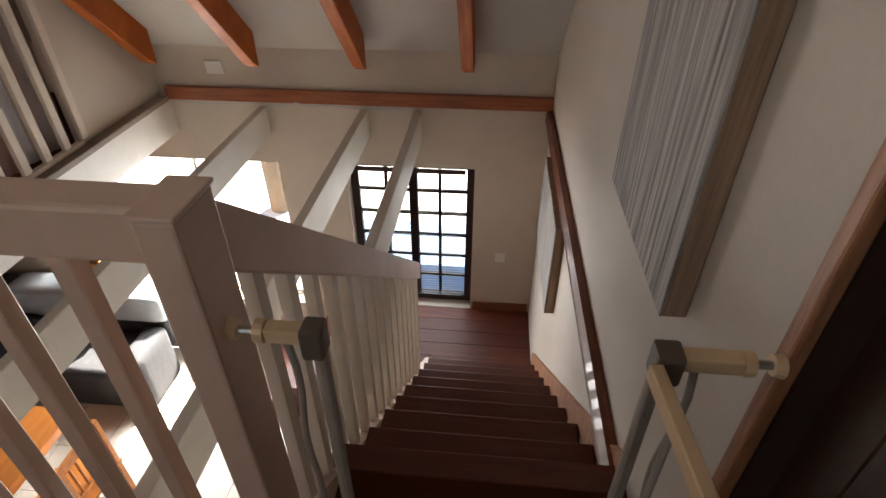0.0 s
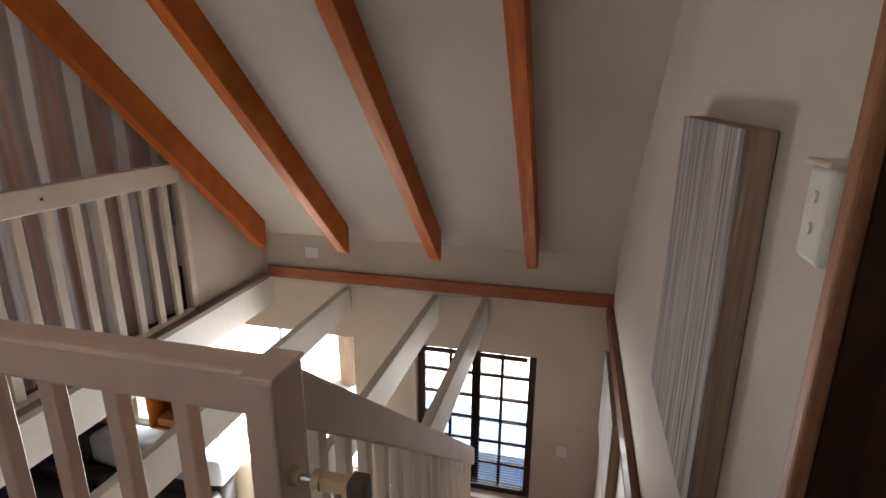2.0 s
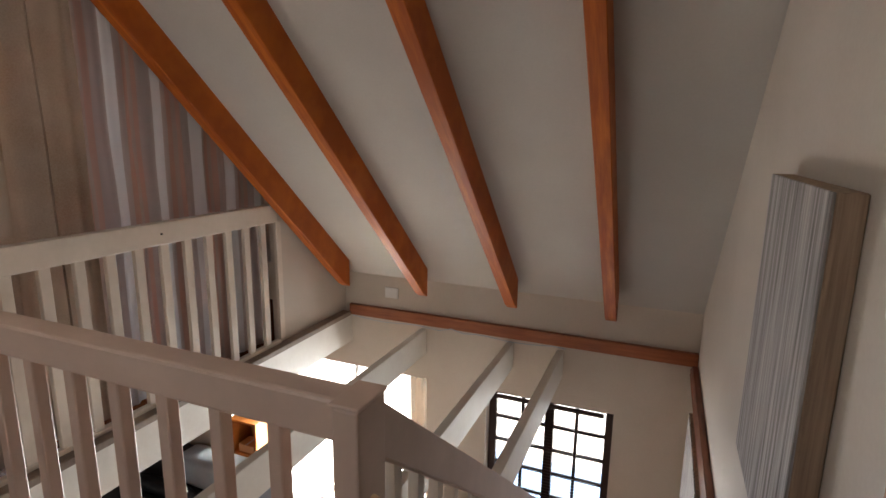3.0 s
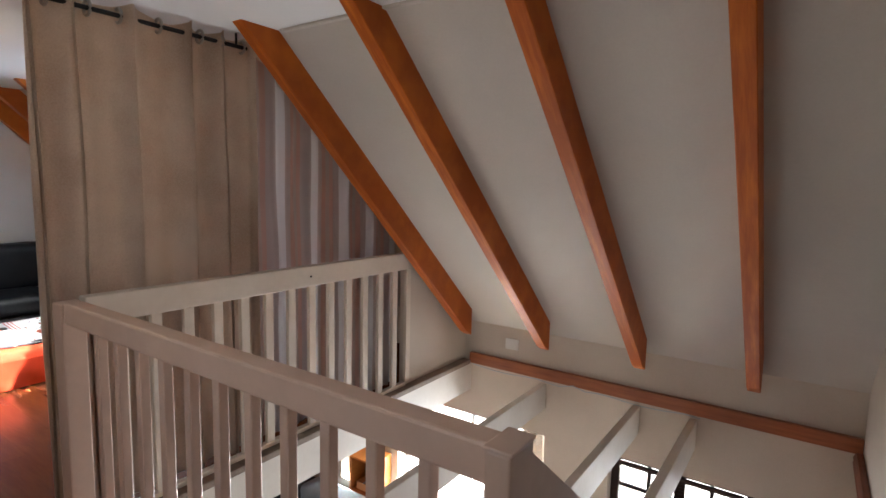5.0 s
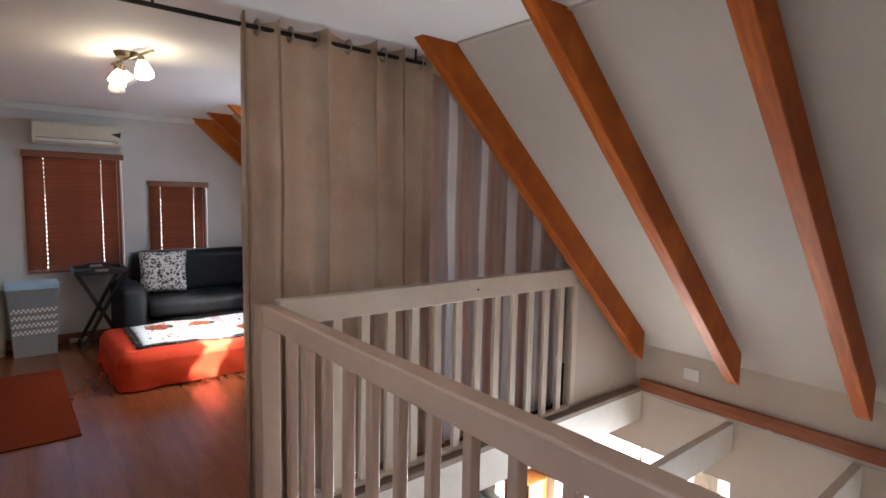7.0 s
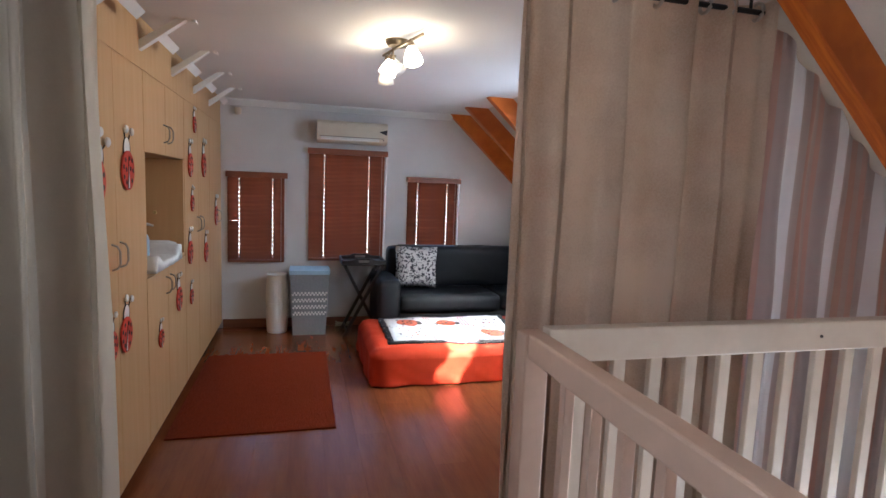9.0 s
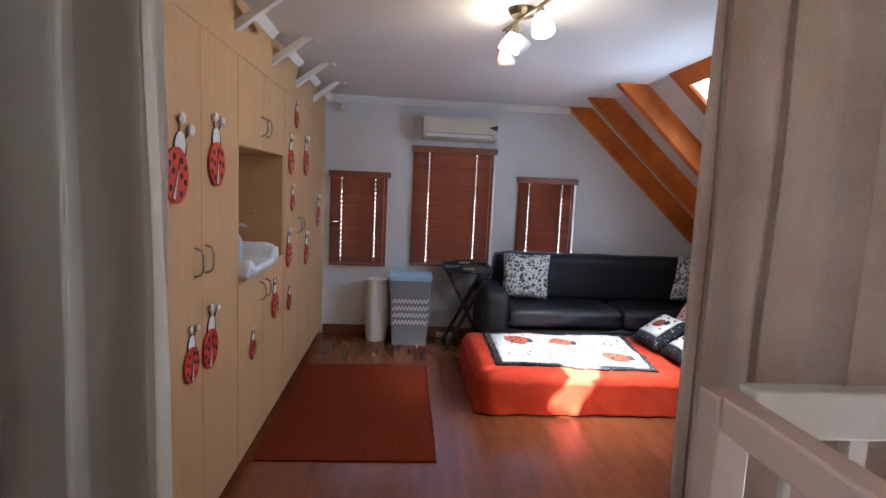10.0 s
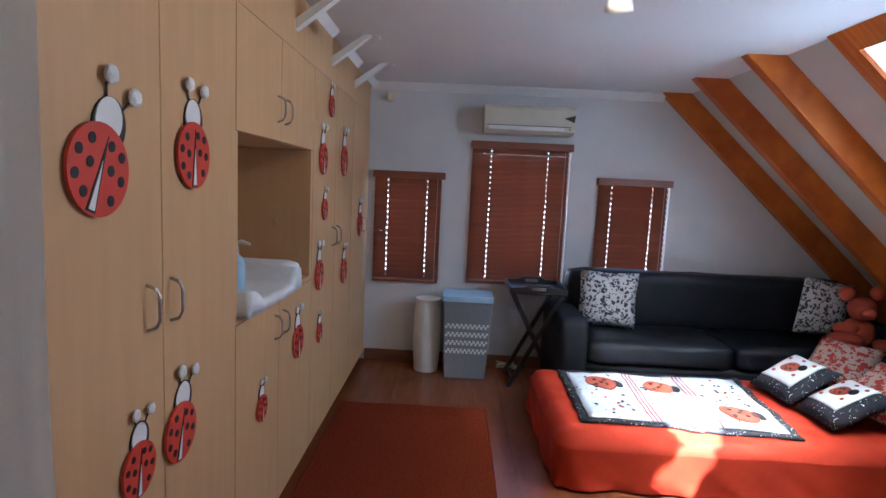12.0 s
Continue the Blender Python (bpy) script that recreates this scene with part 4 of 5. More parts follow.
part("slot", B(-6.258, -6.2435, 0.43, 1.06, 1.934, 1.938), BLACKPAINT, ac)
part("badge", prism([(1.005, 2.0), (1.082, 1.97), (1.088, 2.025)], "x", -6.2455, -6.2425), BLACKPAINT, ac, "small black triangular badge")
part("status_light", B(-6.246, -6.242, 1.045, 1.055, 1.915, 1.925), BLACKPAINT, ac)
sn = thing("alarm_sensor", (-6.42, -0.33, 2.12), "small beige corner alarm sensor on the wall", "sensor")
part("housing", soft_box(-6.459, -6.40, -0.36, -0.30, 2.10, 2.17, 0.02, 0, 4), CREAMPLASTIC, sn, smooth=True)

hm = thing("laundry_hamper", (-6.23, 0.352, 0.0), "grey woven laundry hamper with white lattice bands", "hamper")


def hamper_ring(z0, z1, grow, m, name, label=""):
    def half(z):
        return 0.155 + 0.028 * z / 0.6 + grow
    bm = bmesh.new()
    vs = []
    for z in (z0, z1):
        h = half(z)
        vs += [bm.verts.new((-6.23 + sx * (h - 0.03), 0.352 + sy * h, z)) for sx, sy in ((-1, -1), (1, -1), (1, 1), (-1, 1))]
    bm.faces.new(vs[3::-1]), bm.faces.new(vs[4:])
    for k in range(4):
        bm.faces.new((vs[k], vs[(k + 1) % 4], vs[4 + (k + 1) % 4], vs[4 + k]))
    bmesh.ops.recalc_face_normals(bm, faces=bm.faces)
    return part(name, bm, m, hm, label)


hamper_ring(0.0, 0.60, 0.0, GREYWEAVE, "basket")
hamper_ring(0.60, 0.64, 0.006, PALEBLUE, "lid", "pale blue cloth lid")
for zb in (0.20, 0.265, 0.33, 0.395):
    bm = bmesh.new()
    hx = 0.127 + 0.028 * zb / 0.6
    hy = 0.155 + 0.028 * zb / 0.6
    for i in range(10):
        y, w = 0.352 - hy + 0.008 + i * (2 * hy - 0.016) / 10, (2 * hy - 0.016) / 20
        for j, dz in ((0, 0.0), (1, 0.018)):
            box(bm, -6.23 + hx - 0.002, -6.23 + hx + 0.006, y + w * j, y + w * j + w + 0.002, zb + dz, zb + dz + 0.017)
    part("lattice_band", bm, WHITECLOTH, hm, "white lattice band")
bn = thing("waste_bin", (-6.27, 0.045, 0.0), "tall white plastic bin", "bin")
part("drum", T([(-6.27, 0.045, z) for z in (0.0, 0.012, 0.14, 0.30, 0.304, 0.308, 0.44, 0.56, 0.575)], [0.090, 0.096, 0.105, 0.109, 0.106, 0.109, 0.106, 0.096, 0.092], 28), WHITE, bn, smooth=False)
part("rim", T([(-6.27 + 0.096 * math.cos(a), 0.045 + 0.096 * math.sin(a), 0.575) for a in (2 * math.pi * k / 28 for k in range(29))], 0.006, 6), WHITE, bn)
tt = thing("tray_table", (-6.15, 0.86, 0.0), "black folding tray table on crossed legs", "side table")
TY0, TY1 = 0.645, 1.065
part("tray", B(-6.36, -5.96, TY0, TY1, 0.705, 0.721, 0.004), BLACKWOOD, tt)
for y0, y1 in ((TY0, TY0 + 0.014), (TY1 - 0.014, TY1)):
    part("tray_rim", B(-6.345, -5.975, y0, y1, 0.7215, 0.758, 0.004), BLACKWOOD, tt)
for x in (-6.36, -5.974):
    # end boards rise to an arch with a hand hole
    ym = (TY0 + TY1) / 2
    bm = prism([(TY0, 0.7215), (TY1, 0.7215), (TY1, 0.750), (ym + 0.11, 0.758), (ym + 0.055, 0.758), (ym + 0.05, 0.735), (ym - 0.05, 0.735), (ym - 0.055, 0.758), (ym - 0.11, 0.758), (TY0, 0.750)], "x", x, x + 0.014)
    end = part("tray_end", bm, BLACKWOOD, tt)
    part("grip", prism([(ym - 0.11, 0.7585), (ym + 0.11, 0.7585), (ym + 0.07, 0.775), (ym - 0.07, 0.775)], "x", x, x + 0.014), BLACKWOOD, end)
    # the slot is open; an added pale plate imitates the light showing in it
    part("hand_hole_brightness", B(x + 0.004, x + 0.010, ym - 0.0495, ym + 0.0495, 0.7355, 0.7575), STEEL, end, "added pale plate for the brightness seen in the hand hole")
for x in (-6.32, -6.0):
    for sg in (-1, 1):
        dx = 0.012 * sg
        part("leg", prism([(0.855 - 0.18 * sg - 0.017, 0.0), (0.855 - 0.18 * sg + 0.017, 0.0), (0.855 + 0.18 * sg + 0.017, 0.704), (0.855 + 0.18 * sg - 0.017, 0.704)], "x", x + dx - 0.010, x + dx + 0.010), BLACKWOOD, tt)
for y in (0.70, 1.01):
    part("stretcher", T([(-6.33, y, 0.06), (-5.99, y, 0.06)], 0.009, 8), BLACKWOOD, tt)
cb = thing("cable_tangle", (-6.40, 0.74, 0.0), "tangle of cream electric cable on the floor", "cable")
pts = [(-6.40 + 0.05 * math.cos(1.9 * k) + 0.02 * math.sin(0.7 * k), 0.70 + 0.085 * math.sin(1.3 * k + 0.5), 0.006 + 0.035 * abs(math.sin(0.6 * k))) for k in range(40)]
part("cable", T(pts, 0.0045, 6), CREAMPLASTIC, cb)

# ---- bedroom: sofa ----
so = thing("sofa", (-6.05, 2.1, 0.0), "long black leather corner sofa with square arms", "sofa")
part("base", soft_box(-6.40, -5.74, 1.0, 3.36, 0.05, 0.30, 0.03, 0, 4), BLACKLEATHER, so, smooth=True)
part("arm", soft_box(-6.42, -5.72, 0.965, 1.19, 0.03, 0.60, 0.055, 0.006, 8), BLACKLEATHER, so, smooth=True)
part("arm", soft_box(-6.42, -5.72, 3.20, 3.40, 0.03, 0.62, 0.06, 0.006, 8, 4), BLACKLEATHER, so, smooth=True)
for k, (a, b) in enumerate(((1.185, 2.185), (2.19, 3.195))):
    part("seat_cushion", soft_box(-6.28, -5.70, a, b, 0.28, 0.46, 0.06, 0.012, 10, k), BLACKLEATHER, so, smooth=True)
part("back_cushion", soft_box(-6.43, -6.20, 1.12, 3.28, 0.44, 0.875, 0.07, 0.012, 14, 7), BLACKLEATHER, so, smooth=True)
part("side_section", soft_box(-5.69, -4.66, 2.78, 3.42, 0.05, 0.40, 0.05, 0.006, 8, 9), BLACKLEATHER, so, smooth=True)
part("side_cushion", soft_box(-5.68, -4.64, 2.77, 3.40, 0.385, 0.47, 0.04, 0.010, 8, 5), BLACKLEATHER, so, smooth=True)
for y in (2.86, 3.34):
    part("foot", T([(-4.74, y, 0.0), (-4.74, y, 0.06)], [0.018, 0.024], 10), BLACKWOOD, so)
for x in (-6.36, -5.80):
    for y in (1.05, 3.30):
        part("foot", T([(x, y, 0.0), (x, y, 0.06)], [0.018, 0.024], 10), BLACKWOOD, so)


def scatter(name, w, h, t, m, at, rot, label, category="cushion", group=""):
    th = thing(name, (0, 0, 0), label, category, group)
    part("cover", cushion(w, h, t), m, th, smooth=True)
    th.matrix_basis = pose(*at, *rot)
    for c in th.children:
        c.matrix_parent_inverse = Matrix()
    return th


scatter("scatter_cushion", 0.42, 0.42, 0.13, DAMASK, (-6.09, 1.39, 0.675), (90, 0, 80), "black and white scroll print cushion on the sofa", "cushion", "scroll print cushions")
scatter("scatter_cushion", 0.42, 0.42, 0.13, DAMASK, (-6.08, 2.97, 0.69), (90, 8, 100), "black and white scroll print cushion on the sofa", "cushion", "scroll print cushions")

# a plain soft toy, one mesh
bm = bmesh.new()
for c, r in (((-5.92, 3.12, 0.56), (0.10, 0.11, 0.11)), ((-5.88, 3.10, 0.74), (0.085, 0.09, 0.085)), ((-5.80, 2.95, 0.53), (0.07, 0.13, 0.06)), ((-5.76, 3.22, 0.50), (0.13, 0.06, 0.055)),
             ((-5.90, 3.00, 0.84), (0.03, 0.055, 0.055)), ((-5.90, 3.21, 0.85), (0.03, 0.055, 0.055)), ((-5.86, 2.99, 0.60), (0.05, 0.09, 0.045)), ((-5.80, 3.09, 0.72), (0.045, 0.05, 0.04))):
    made = bmesh.ops.create_uvsphere(bm, u_segments=16, v_segments=10, radius=1.0)["verts"]
    for v in made:
        v.co = Vector(c) + Vector([v.co[i] * r[i] for i in range(3)])
tagged(mesh_ob("soft_toy", bm, mat("faded red plush", (0.55, 0.09, 0.04), (0.36, 0.07, 0.04), 0.95, 4, bump=0.4, fine=200), True), "plain stuffed soft toy sitting on the sofa", "toy")

# ---- bedroom: mattress and bedding ----
bd = thing("floor_bed", (-5.14, 1.89, 0.0), "low mattress with a bright red sheet on the floor", "bed")
BX0, BX1, BY0, BY1, BZ = -5.67, -4.615, 0.775, 2.715, 0.272


def ripple(x, y):
    return 0.011 * noise.noise(Vector((x * 3.5, y * 3.5, 2))) + 0.008 * noise.noise(Vector((x * 9 + y * 4, y * 9 - x * 4, 5)))


bm = B(BX0, BX1, BY0, BY1, 0.012, BZ)
bmesh.ops.subdivide_edges(bm, edges=bm.edges[:], cuts=44, use_grid_fill=True)
for v in bm.verts:
    x, y, z = v.co
    f = (z - 0.012) / (BZ - 0.012)
    r = 0.085
    cx, cy = max(BX0 + r, min(BX1 - r, x)), max(BY0 + r, min(BY1 - r, y))
    d = Vector((x - cx, y - cy, 0))
    t = min(1.0, d.length / r)
    if d.length > r:
        v.co.x, v.co.y = cx + d.x / d.length * r, cy + d.y / d.length * r
    v.co.z = 0.012 + f * (BZ - 0.012 - 0.06 * (1 - math.sqrt(1 - t * t)))
    if d.length > 1e-4:
        n = d.normalized()
        run = x * abs(n.y) + y * abs(n.x)
        # loose creases run down the hanging sides and gather towards the hem
        crease = 0.020 * noise.noise(Vector((run * 6 + 3 * z, z * 3, 1))) + 0.012 * noise.noise(Vector((run * 15 + 12 * z, z * 4, 4)))
        v.co += n * (0.012 * (1 - f) + crease * (1.15 - f))
    if f > 0.99:
        v.co.z += ripple(x, y)
part("sheet", bm, REDSHEET, bd, smooth=True)
part("mattress_base", B(BX0 + 0.02, BX1 - 0.05, BY0 + 0.04, BY1 - 0.04, 0.0, 0.011), DARKGAP, bd)

QC = [(-5.59, 0.948), (-4.793, 0.927), (-4.716, 2.02), (-5.60, 2.13)]


def quilt_point(u, v):
    a = Vector(QC[0]) * (1 - u) * (1 - v) + Vector(QC[1]) * u * (1 - v) + Vector(QC[2]) * u * v + Vector(QC[3]) * (1 - u) * v
    wav = 0.006 * math.sin(31 * u) * (1 if v < 0.03 or v > 0.97 else 0.3) + 0.006 * math.sin(40 * v) * (1 if u < 0.03 or u > 0.97 else 0.3)
    return Vector((a.x + wav, a.y + wav, BZ + 0.0135 + ripple(a.x, a.y)))


def quilt_patch(u0, u1, v0, v1, lift, n=12, thick=0.01):
    bm = bmesh.new()
    g = {(k, i, j): bm.verts.new(quilt_point(u0 + (u1 - u0) * i / n, v0 + (v1 - v0) * j / n) + Vector((0, 0, lift - thick * k))) for k in (0, 1) for i in range(n + 1) for j in range(n + 1)}
    for k in (0, 1):
        for i in range(n):
            for j in range(n):
                f = (g[k, i, j], g[k, i + 1, j], g[k, i + 1, j + 1], g[k, i, j + 1])
                bm.faces.new(f if k == 0 else f[::-1])
    for i in range(n):
        for a, b in (((i, 0), (i + 1, 0)), ((i + 1, n), (i, n)), ((0, i + 1), (0, i)), ((n, i), (n, i + 1))):
            bm.faces.new((g[0, b[0], b[1]], g[0, a[0], a[1]], g[1, a[0], a[1]], g[1, b[0], b[1]]))
    bmesh.ops.recalc_face_normals(bm, faces=bm.faces)
    return bm


qu = thing("baby_quilt", (-5.15, 1.5, BZ), "white appliqued baby quilt with a dotted black border", "quilt")
part("backing", quilt_patch(0, 1, 0, 1, 0.0, 24), POLKA, qu, "black border with white dots", True)
part("panel", quilt_patch(0.06, 0.94, 0.04, 0.96, 0.005, 20, 0.004), QUILTCLOTH, qu, smooth=True)
for v in (0.34, 0.36, 0.38, 0.62, 0.64, 0.66):
    part("ribbon", quilt_patch(0.06, 0.94, v, v + 0.006, 0.0075, 10, 0.003), mat("dull red ribbon", (0.45, 0.10, 0.09), None, 0.7, 9) if v == 0.34 else bpy.data.materials["dull red ribbon"], qu)


def flat_oval(centre, lift, rx, ry, turn, m, name, parent, sides=24):
    bm = bmesh.new()
    u0, v0 = centre
    ring = []
    for lo in (0, 0.003):
        row = []
        for k in range(sides):
            a = 2 * math.pi * k / sides
            p, q = rx * math.cos(a), ry * math.sin(a)
            du, dv = p * math.cos(turn) - q * math.sin(turn), p * math.sin(turn) + q * math.cos(turn)
            row.append(bm.verts.new(quilt_point(u0 + du, v0 + dv) + Vector((0, 0, lift + lo))))
        ring.append(row)
    bm.faces.new(ring[1]), bm.faces.new(ring[0][::-1])
    for k in range(sides):
        j = (k + 1) % sides
        bm.faces.new((ring[0][k], ring[0][j], ring[1][j], ring[1][k]))
    bmesh.ops.recalc_face_normals(bm, faces=bm.faces)
    return part(name, bm, m, parent)


FELT = mat("dark orange red felt", (0.50, 0.10, 0.045), (0.38, 0.07, 0.03), 0.95, 20, bump=0.4)
for (u, v), turn in (((0.30, 0.20), 0.2), ((0.32, 0.50), 0.0), ((0.72, 0.80), 0.3)):
    ap = flat_oval((u, v), 0.008, 0.13, 0.075, turn, FELT, "ladybird_patch", qu)
    flat_oval((u + 0.02, v + 0.085), 0.008, 0.06, 0.025, turn, BLACKPAINT, "ladybird_head", qu, 14)
    for du, dv in ((-0.05, 0.02), (0.04, 0.03), (-0.06, -0.03), (0.05, -0.03), (0.0, 0.0)):
        flat_oval((u + du, v + dv), 0.0115, 0.017, 0.010, 0, BLACKPAINT, "spot", ap, 8)
rng = random.Random(5)
dots = {"red": bmesh.new(), "dark": bmesh.new()}
for k in range(70):
    u, v = rng.uniform(0.13, 0.88), rng.choice([rng.uniform(0.08, 0.32), rng.uniform(0.68, 0.92), rng.uniform(0.4, 0.6)])
    key = "red" if k % 3 == 0 else "dark"
    p = quilt_point(u, v) + Vector((0, 0, 0.0092))
    s = rng.uniform(0.006, 0.012)
    bmesh.ops.create_cone(dots[key], cap_ends=True, segments=8, radius1=s, radius2=s * 0.8, depth=0.003, matrix=Matrix.Translation(p))
tagged(part("applique", dots["red"], FELT, qu, "small red fabric dots"), kind="stuff")
tagged(part("applique", dots["dark"], BLACKPAINT, qu, "small dark fabric leaves"), kind="stuff")

for at, rot in (((-5.30, 2.31, 0.40), (32, 0, 6)), ((-4.96, 2.37, 0.385), (30, -4, -4))):
    c = scatter("ladybird_cushion", 0.36, 0.36, 0.11, POLKA, at, rot, "white ladybird cushion with dotted black border", "cushion", "ladybird cushions on the bed")
    CS = (0.36, 0.36, 0.11)
    part("panel", cushion_patch(*CS, -0.10, 0.14, 0.74, 0.70, 0, 0.005, True, 16), WHITECLOTH, c, "white cotton panel", True).matrix_parent_inverse = Matrix()
    bug = part("ladybird_patch", cushion_patch(*CS, -0.16, 0.16, 0.34, 0.26, 0.4, 0.008), FELT, c, smooth=True)
    bug.matrix_parent_inverse = Matrix()
    part("ladybird_head", cushion_patch(*CS, 0.22, 0.34, 0.14, 0.15, 0, 0.009), BLACKPAINT, c, smooth=True).matrix_parent_inverse = Matrix()
    for u, v in ((-0.30, 0.10), (-0.12, 0.28), (-0.05, 0.08), (-0.24, 0.24), (-0.18, 0.0)):
        part("spot", cushion_patch(*CS, u, v, 0.04, 0.04, 0, 0.0105, n=4), BLACKPAINT, bug).matrix_parent_inverse = Matrix()
    for u, v in ((-0.62, 0.55), (-0.5, -0.25), (0.3, -0.1), (0.42, 0.62), (-0.1, 0.66)):
        part("dot", cushion_patch(*CS, u, v, 0.07, 0.06, 0, 0.008, n=4), FELT, c).matrix_parent_inverse = Matrix()
scatter("floral_cushion", 0.36, 0.36, 0.12, FLORAL, (-5.42, 2.66, 0.47), (42, 0, 30), "red and cream floral cushion on the bed", "cushion", "floral cushions on the bed")
scatter("floral_cushion", 0.40, 0.40, 0.13, FLORAL, (-5.00, 2.64, 0.44), (36, 0, 14), "red and cream floral cushion on the bed", "cushion", "floral cushions on the bed")

rg = thing("rug", (-4.81, 0.0, 0.0), "brick red woven rug lying on the laminate", "rug")
bm = B(-5.53, -4.01, -0.465, 0.49, 0.0, 0.009)
bmesh.ops.subdivide_edges(bm, edges=bm.edges[:], cuts=14, use_grid_fill=True)
for v in bm.verts:
    v.co.y += 0.008 * noise.noise(Vector((v.co.x * 2, 0, 0)))
    v.co.x += 0.008 * noise.noise(Vector((0, v.co.y * 3, 1)))
    if v.co.z > 0.005:
        v.co.z += 0.002 * noise.noise(v.co * 5)
part("rug_body", bm, REDRUG, rg)
for y in (-0.465, 0.482):
    part("selvedge", B(-5.53, -4.01, y, y + 0.008, 0.0, 0.0105, 0.002), REDRUG, rg)

# ceiling spotlights
lp = thing("ceiling_light", (-3.78, 0.76, CZ), "bronze ceiling light with four swivel spots, two lit", "ceiling light")
part("rose", T([(-3.78, 0.76, CZ), (-3.78, 0.76, CZ - 0.012), (-3.78, 0.76, CZ - 0.03)], [0.065, 0.062, 0.05], 24), BRONZE, lp, smooth=False)
part("bar", T([(-4.02, 0.72, CZ - 0.028), (-3.78, 0.76, CZ - 0.034), (-3.50, 0.84, CZ - 0.028)], 0.008, 8), BRONZE, lp)


def spot(x, y, z, to, lit):
    d = (Vector(to) - Vector((x, y, z))).normalized()
    p = Vector((x, y, z))
    st = part("spot_arm", T([(x, y, CZ - 0.03), (x, y, z)], 0.005, 6), BRONZE, lp)
    part("cap", T([p - d * 0.012, p + d * 0.018], [0.016, 0.020], 12), BRONZE, st)
    ob = part("shade", T([p + d * 0.018, p + d * 0.03, p + d * 0.075, p + d * 0.10], [0.020, 0.028, 0.044, 0.048], 18), SHADE if lit else WHITE, st, "lit frosted glass shade" if lit else "unlit frosted glass shade", True)
    if lit:
        ob.visible_shadow = False
        bulb = new("bulb", bpy.data.lights.new("bulb", "POINT"))
        bulb.data.energy, bulb.data.shadow_soft_size, bulb.data.color = 0.16, 0.03, (1.0, 0.74, 0.46)
        bulb.location = p + d * 0.06


spot(-3.82, 0.745, 2.175, (-3.92, 0.66, 1.9), True)
spot(-3.60, 0.80, 2.19, (-3.50, 0.82, 1.95), True)
spot(-3.99, 0.73, 2.16, (-4.10, 0.76, 1.9), False)
spot(-3.92, 0.74, 2.19, (-3.86, 0.86, 2.0), False)

# ---- stair well: pictures, switches, gate, door ----
def canvas(y0, y1, z0, z1, label):
    th = thing("wall_picture", (0.25, (y0 + y1) / 2, z0), label, "picture", "plank print pictures on the stair wall")
    n = 9
    for k in range(n):
        a, b = y0 + (y1 - y0) * k / n, y0 + (y1 - y0) * (k + 1) / n
        part("print_panel", B(0.2165, 0.222, a + 0.0006, b - 0.0006, z0, z1, 0.001), GREYWASH, th)
    part("stretcher_frame", B(0.2225, 0.269, y0, y1, z0, z1, 0.003), CANVASSIDE, th, "brown weathered edge")
    return th


canvas(1.335, 1.915, 0.608, 1.388, "tall canvas print of grey weathered planks")
canvas(2.82, 3.66, -0.73, -0.16, "wide canvas print of grey weathered planks")
sw = thing("power_switch", (0.26, 1.07, 1.24), "white double switch box with a yellowed top", "switch")
part("box", B(0.236, 0.269, 1.036, 1.106, 1.242, 1.362, 0.008, 3), WHITE, sw)
part("top_cover", B(0.230, 0.269, 1.035, 1.108, 1.3625, 1.369, 0.002), CREAMPLASTIC, sw)
for z in (1.285, 1.325):
    part("button", T([(0.2365, 1.072, z), (0.2325, 1.072, z)], 0.008, 12), WHITE, sw)
ls = thing("light_switch", (-0.012, 4.06, -1.27), "cream square light switch beside the landing door", "switch")
part("plate", B(-0.05, 0.03, 4.058, 4.069, -1.31, -1.22, 0.003), WHITE, ls)
part("rocker", B(-0.022, 0.002, 4.054, 4.0575, -1.285, -1.245, 0.002), WHITE, ls)
sk2 = thing("wall_socket", (-2.04, 4.06, 0.2), "white blank socket plate on the low wall", "socket")
part("plate", B(-2.11, -1.99, 4.058, 4.069, 0.17, 0.26, 0.003), WHITE, sk2)
cab = thing("rail_cable", (-1.2, 4.05, -0.02), "thin grey cable sagging along the timber rail", "cable")
part("cable", T([(-2.4 + 0.1 * k, 4.024, -0.012 - 0.02 * abs(math.sin(k * 0.55)) + 0.03 * (1 if 8 < k < 10 else 0)) for k in range(19)], 0.003, 6), GREYCLOTH, cab)

dr = thing("door_1", (0.33, 0.64, 0.0), "dark brown stained door standing closed", "door")
dr["kind"] = "structure"
part("leaf", B(0.315, 0.352, 0.162, 1.003, 0.005, 2.028, 0.003), DARKDOOR, dr)
for y0, y1 in ((0.24, 0.54), (0.61, 0.91)):
    for z0, z1 in ((0.2, 0.95), (1.08, 1.85)):
        part("panel", B(0.309, 0.3155, y0, y1, z0, z1, 0.006), DARKDOOR, dr)

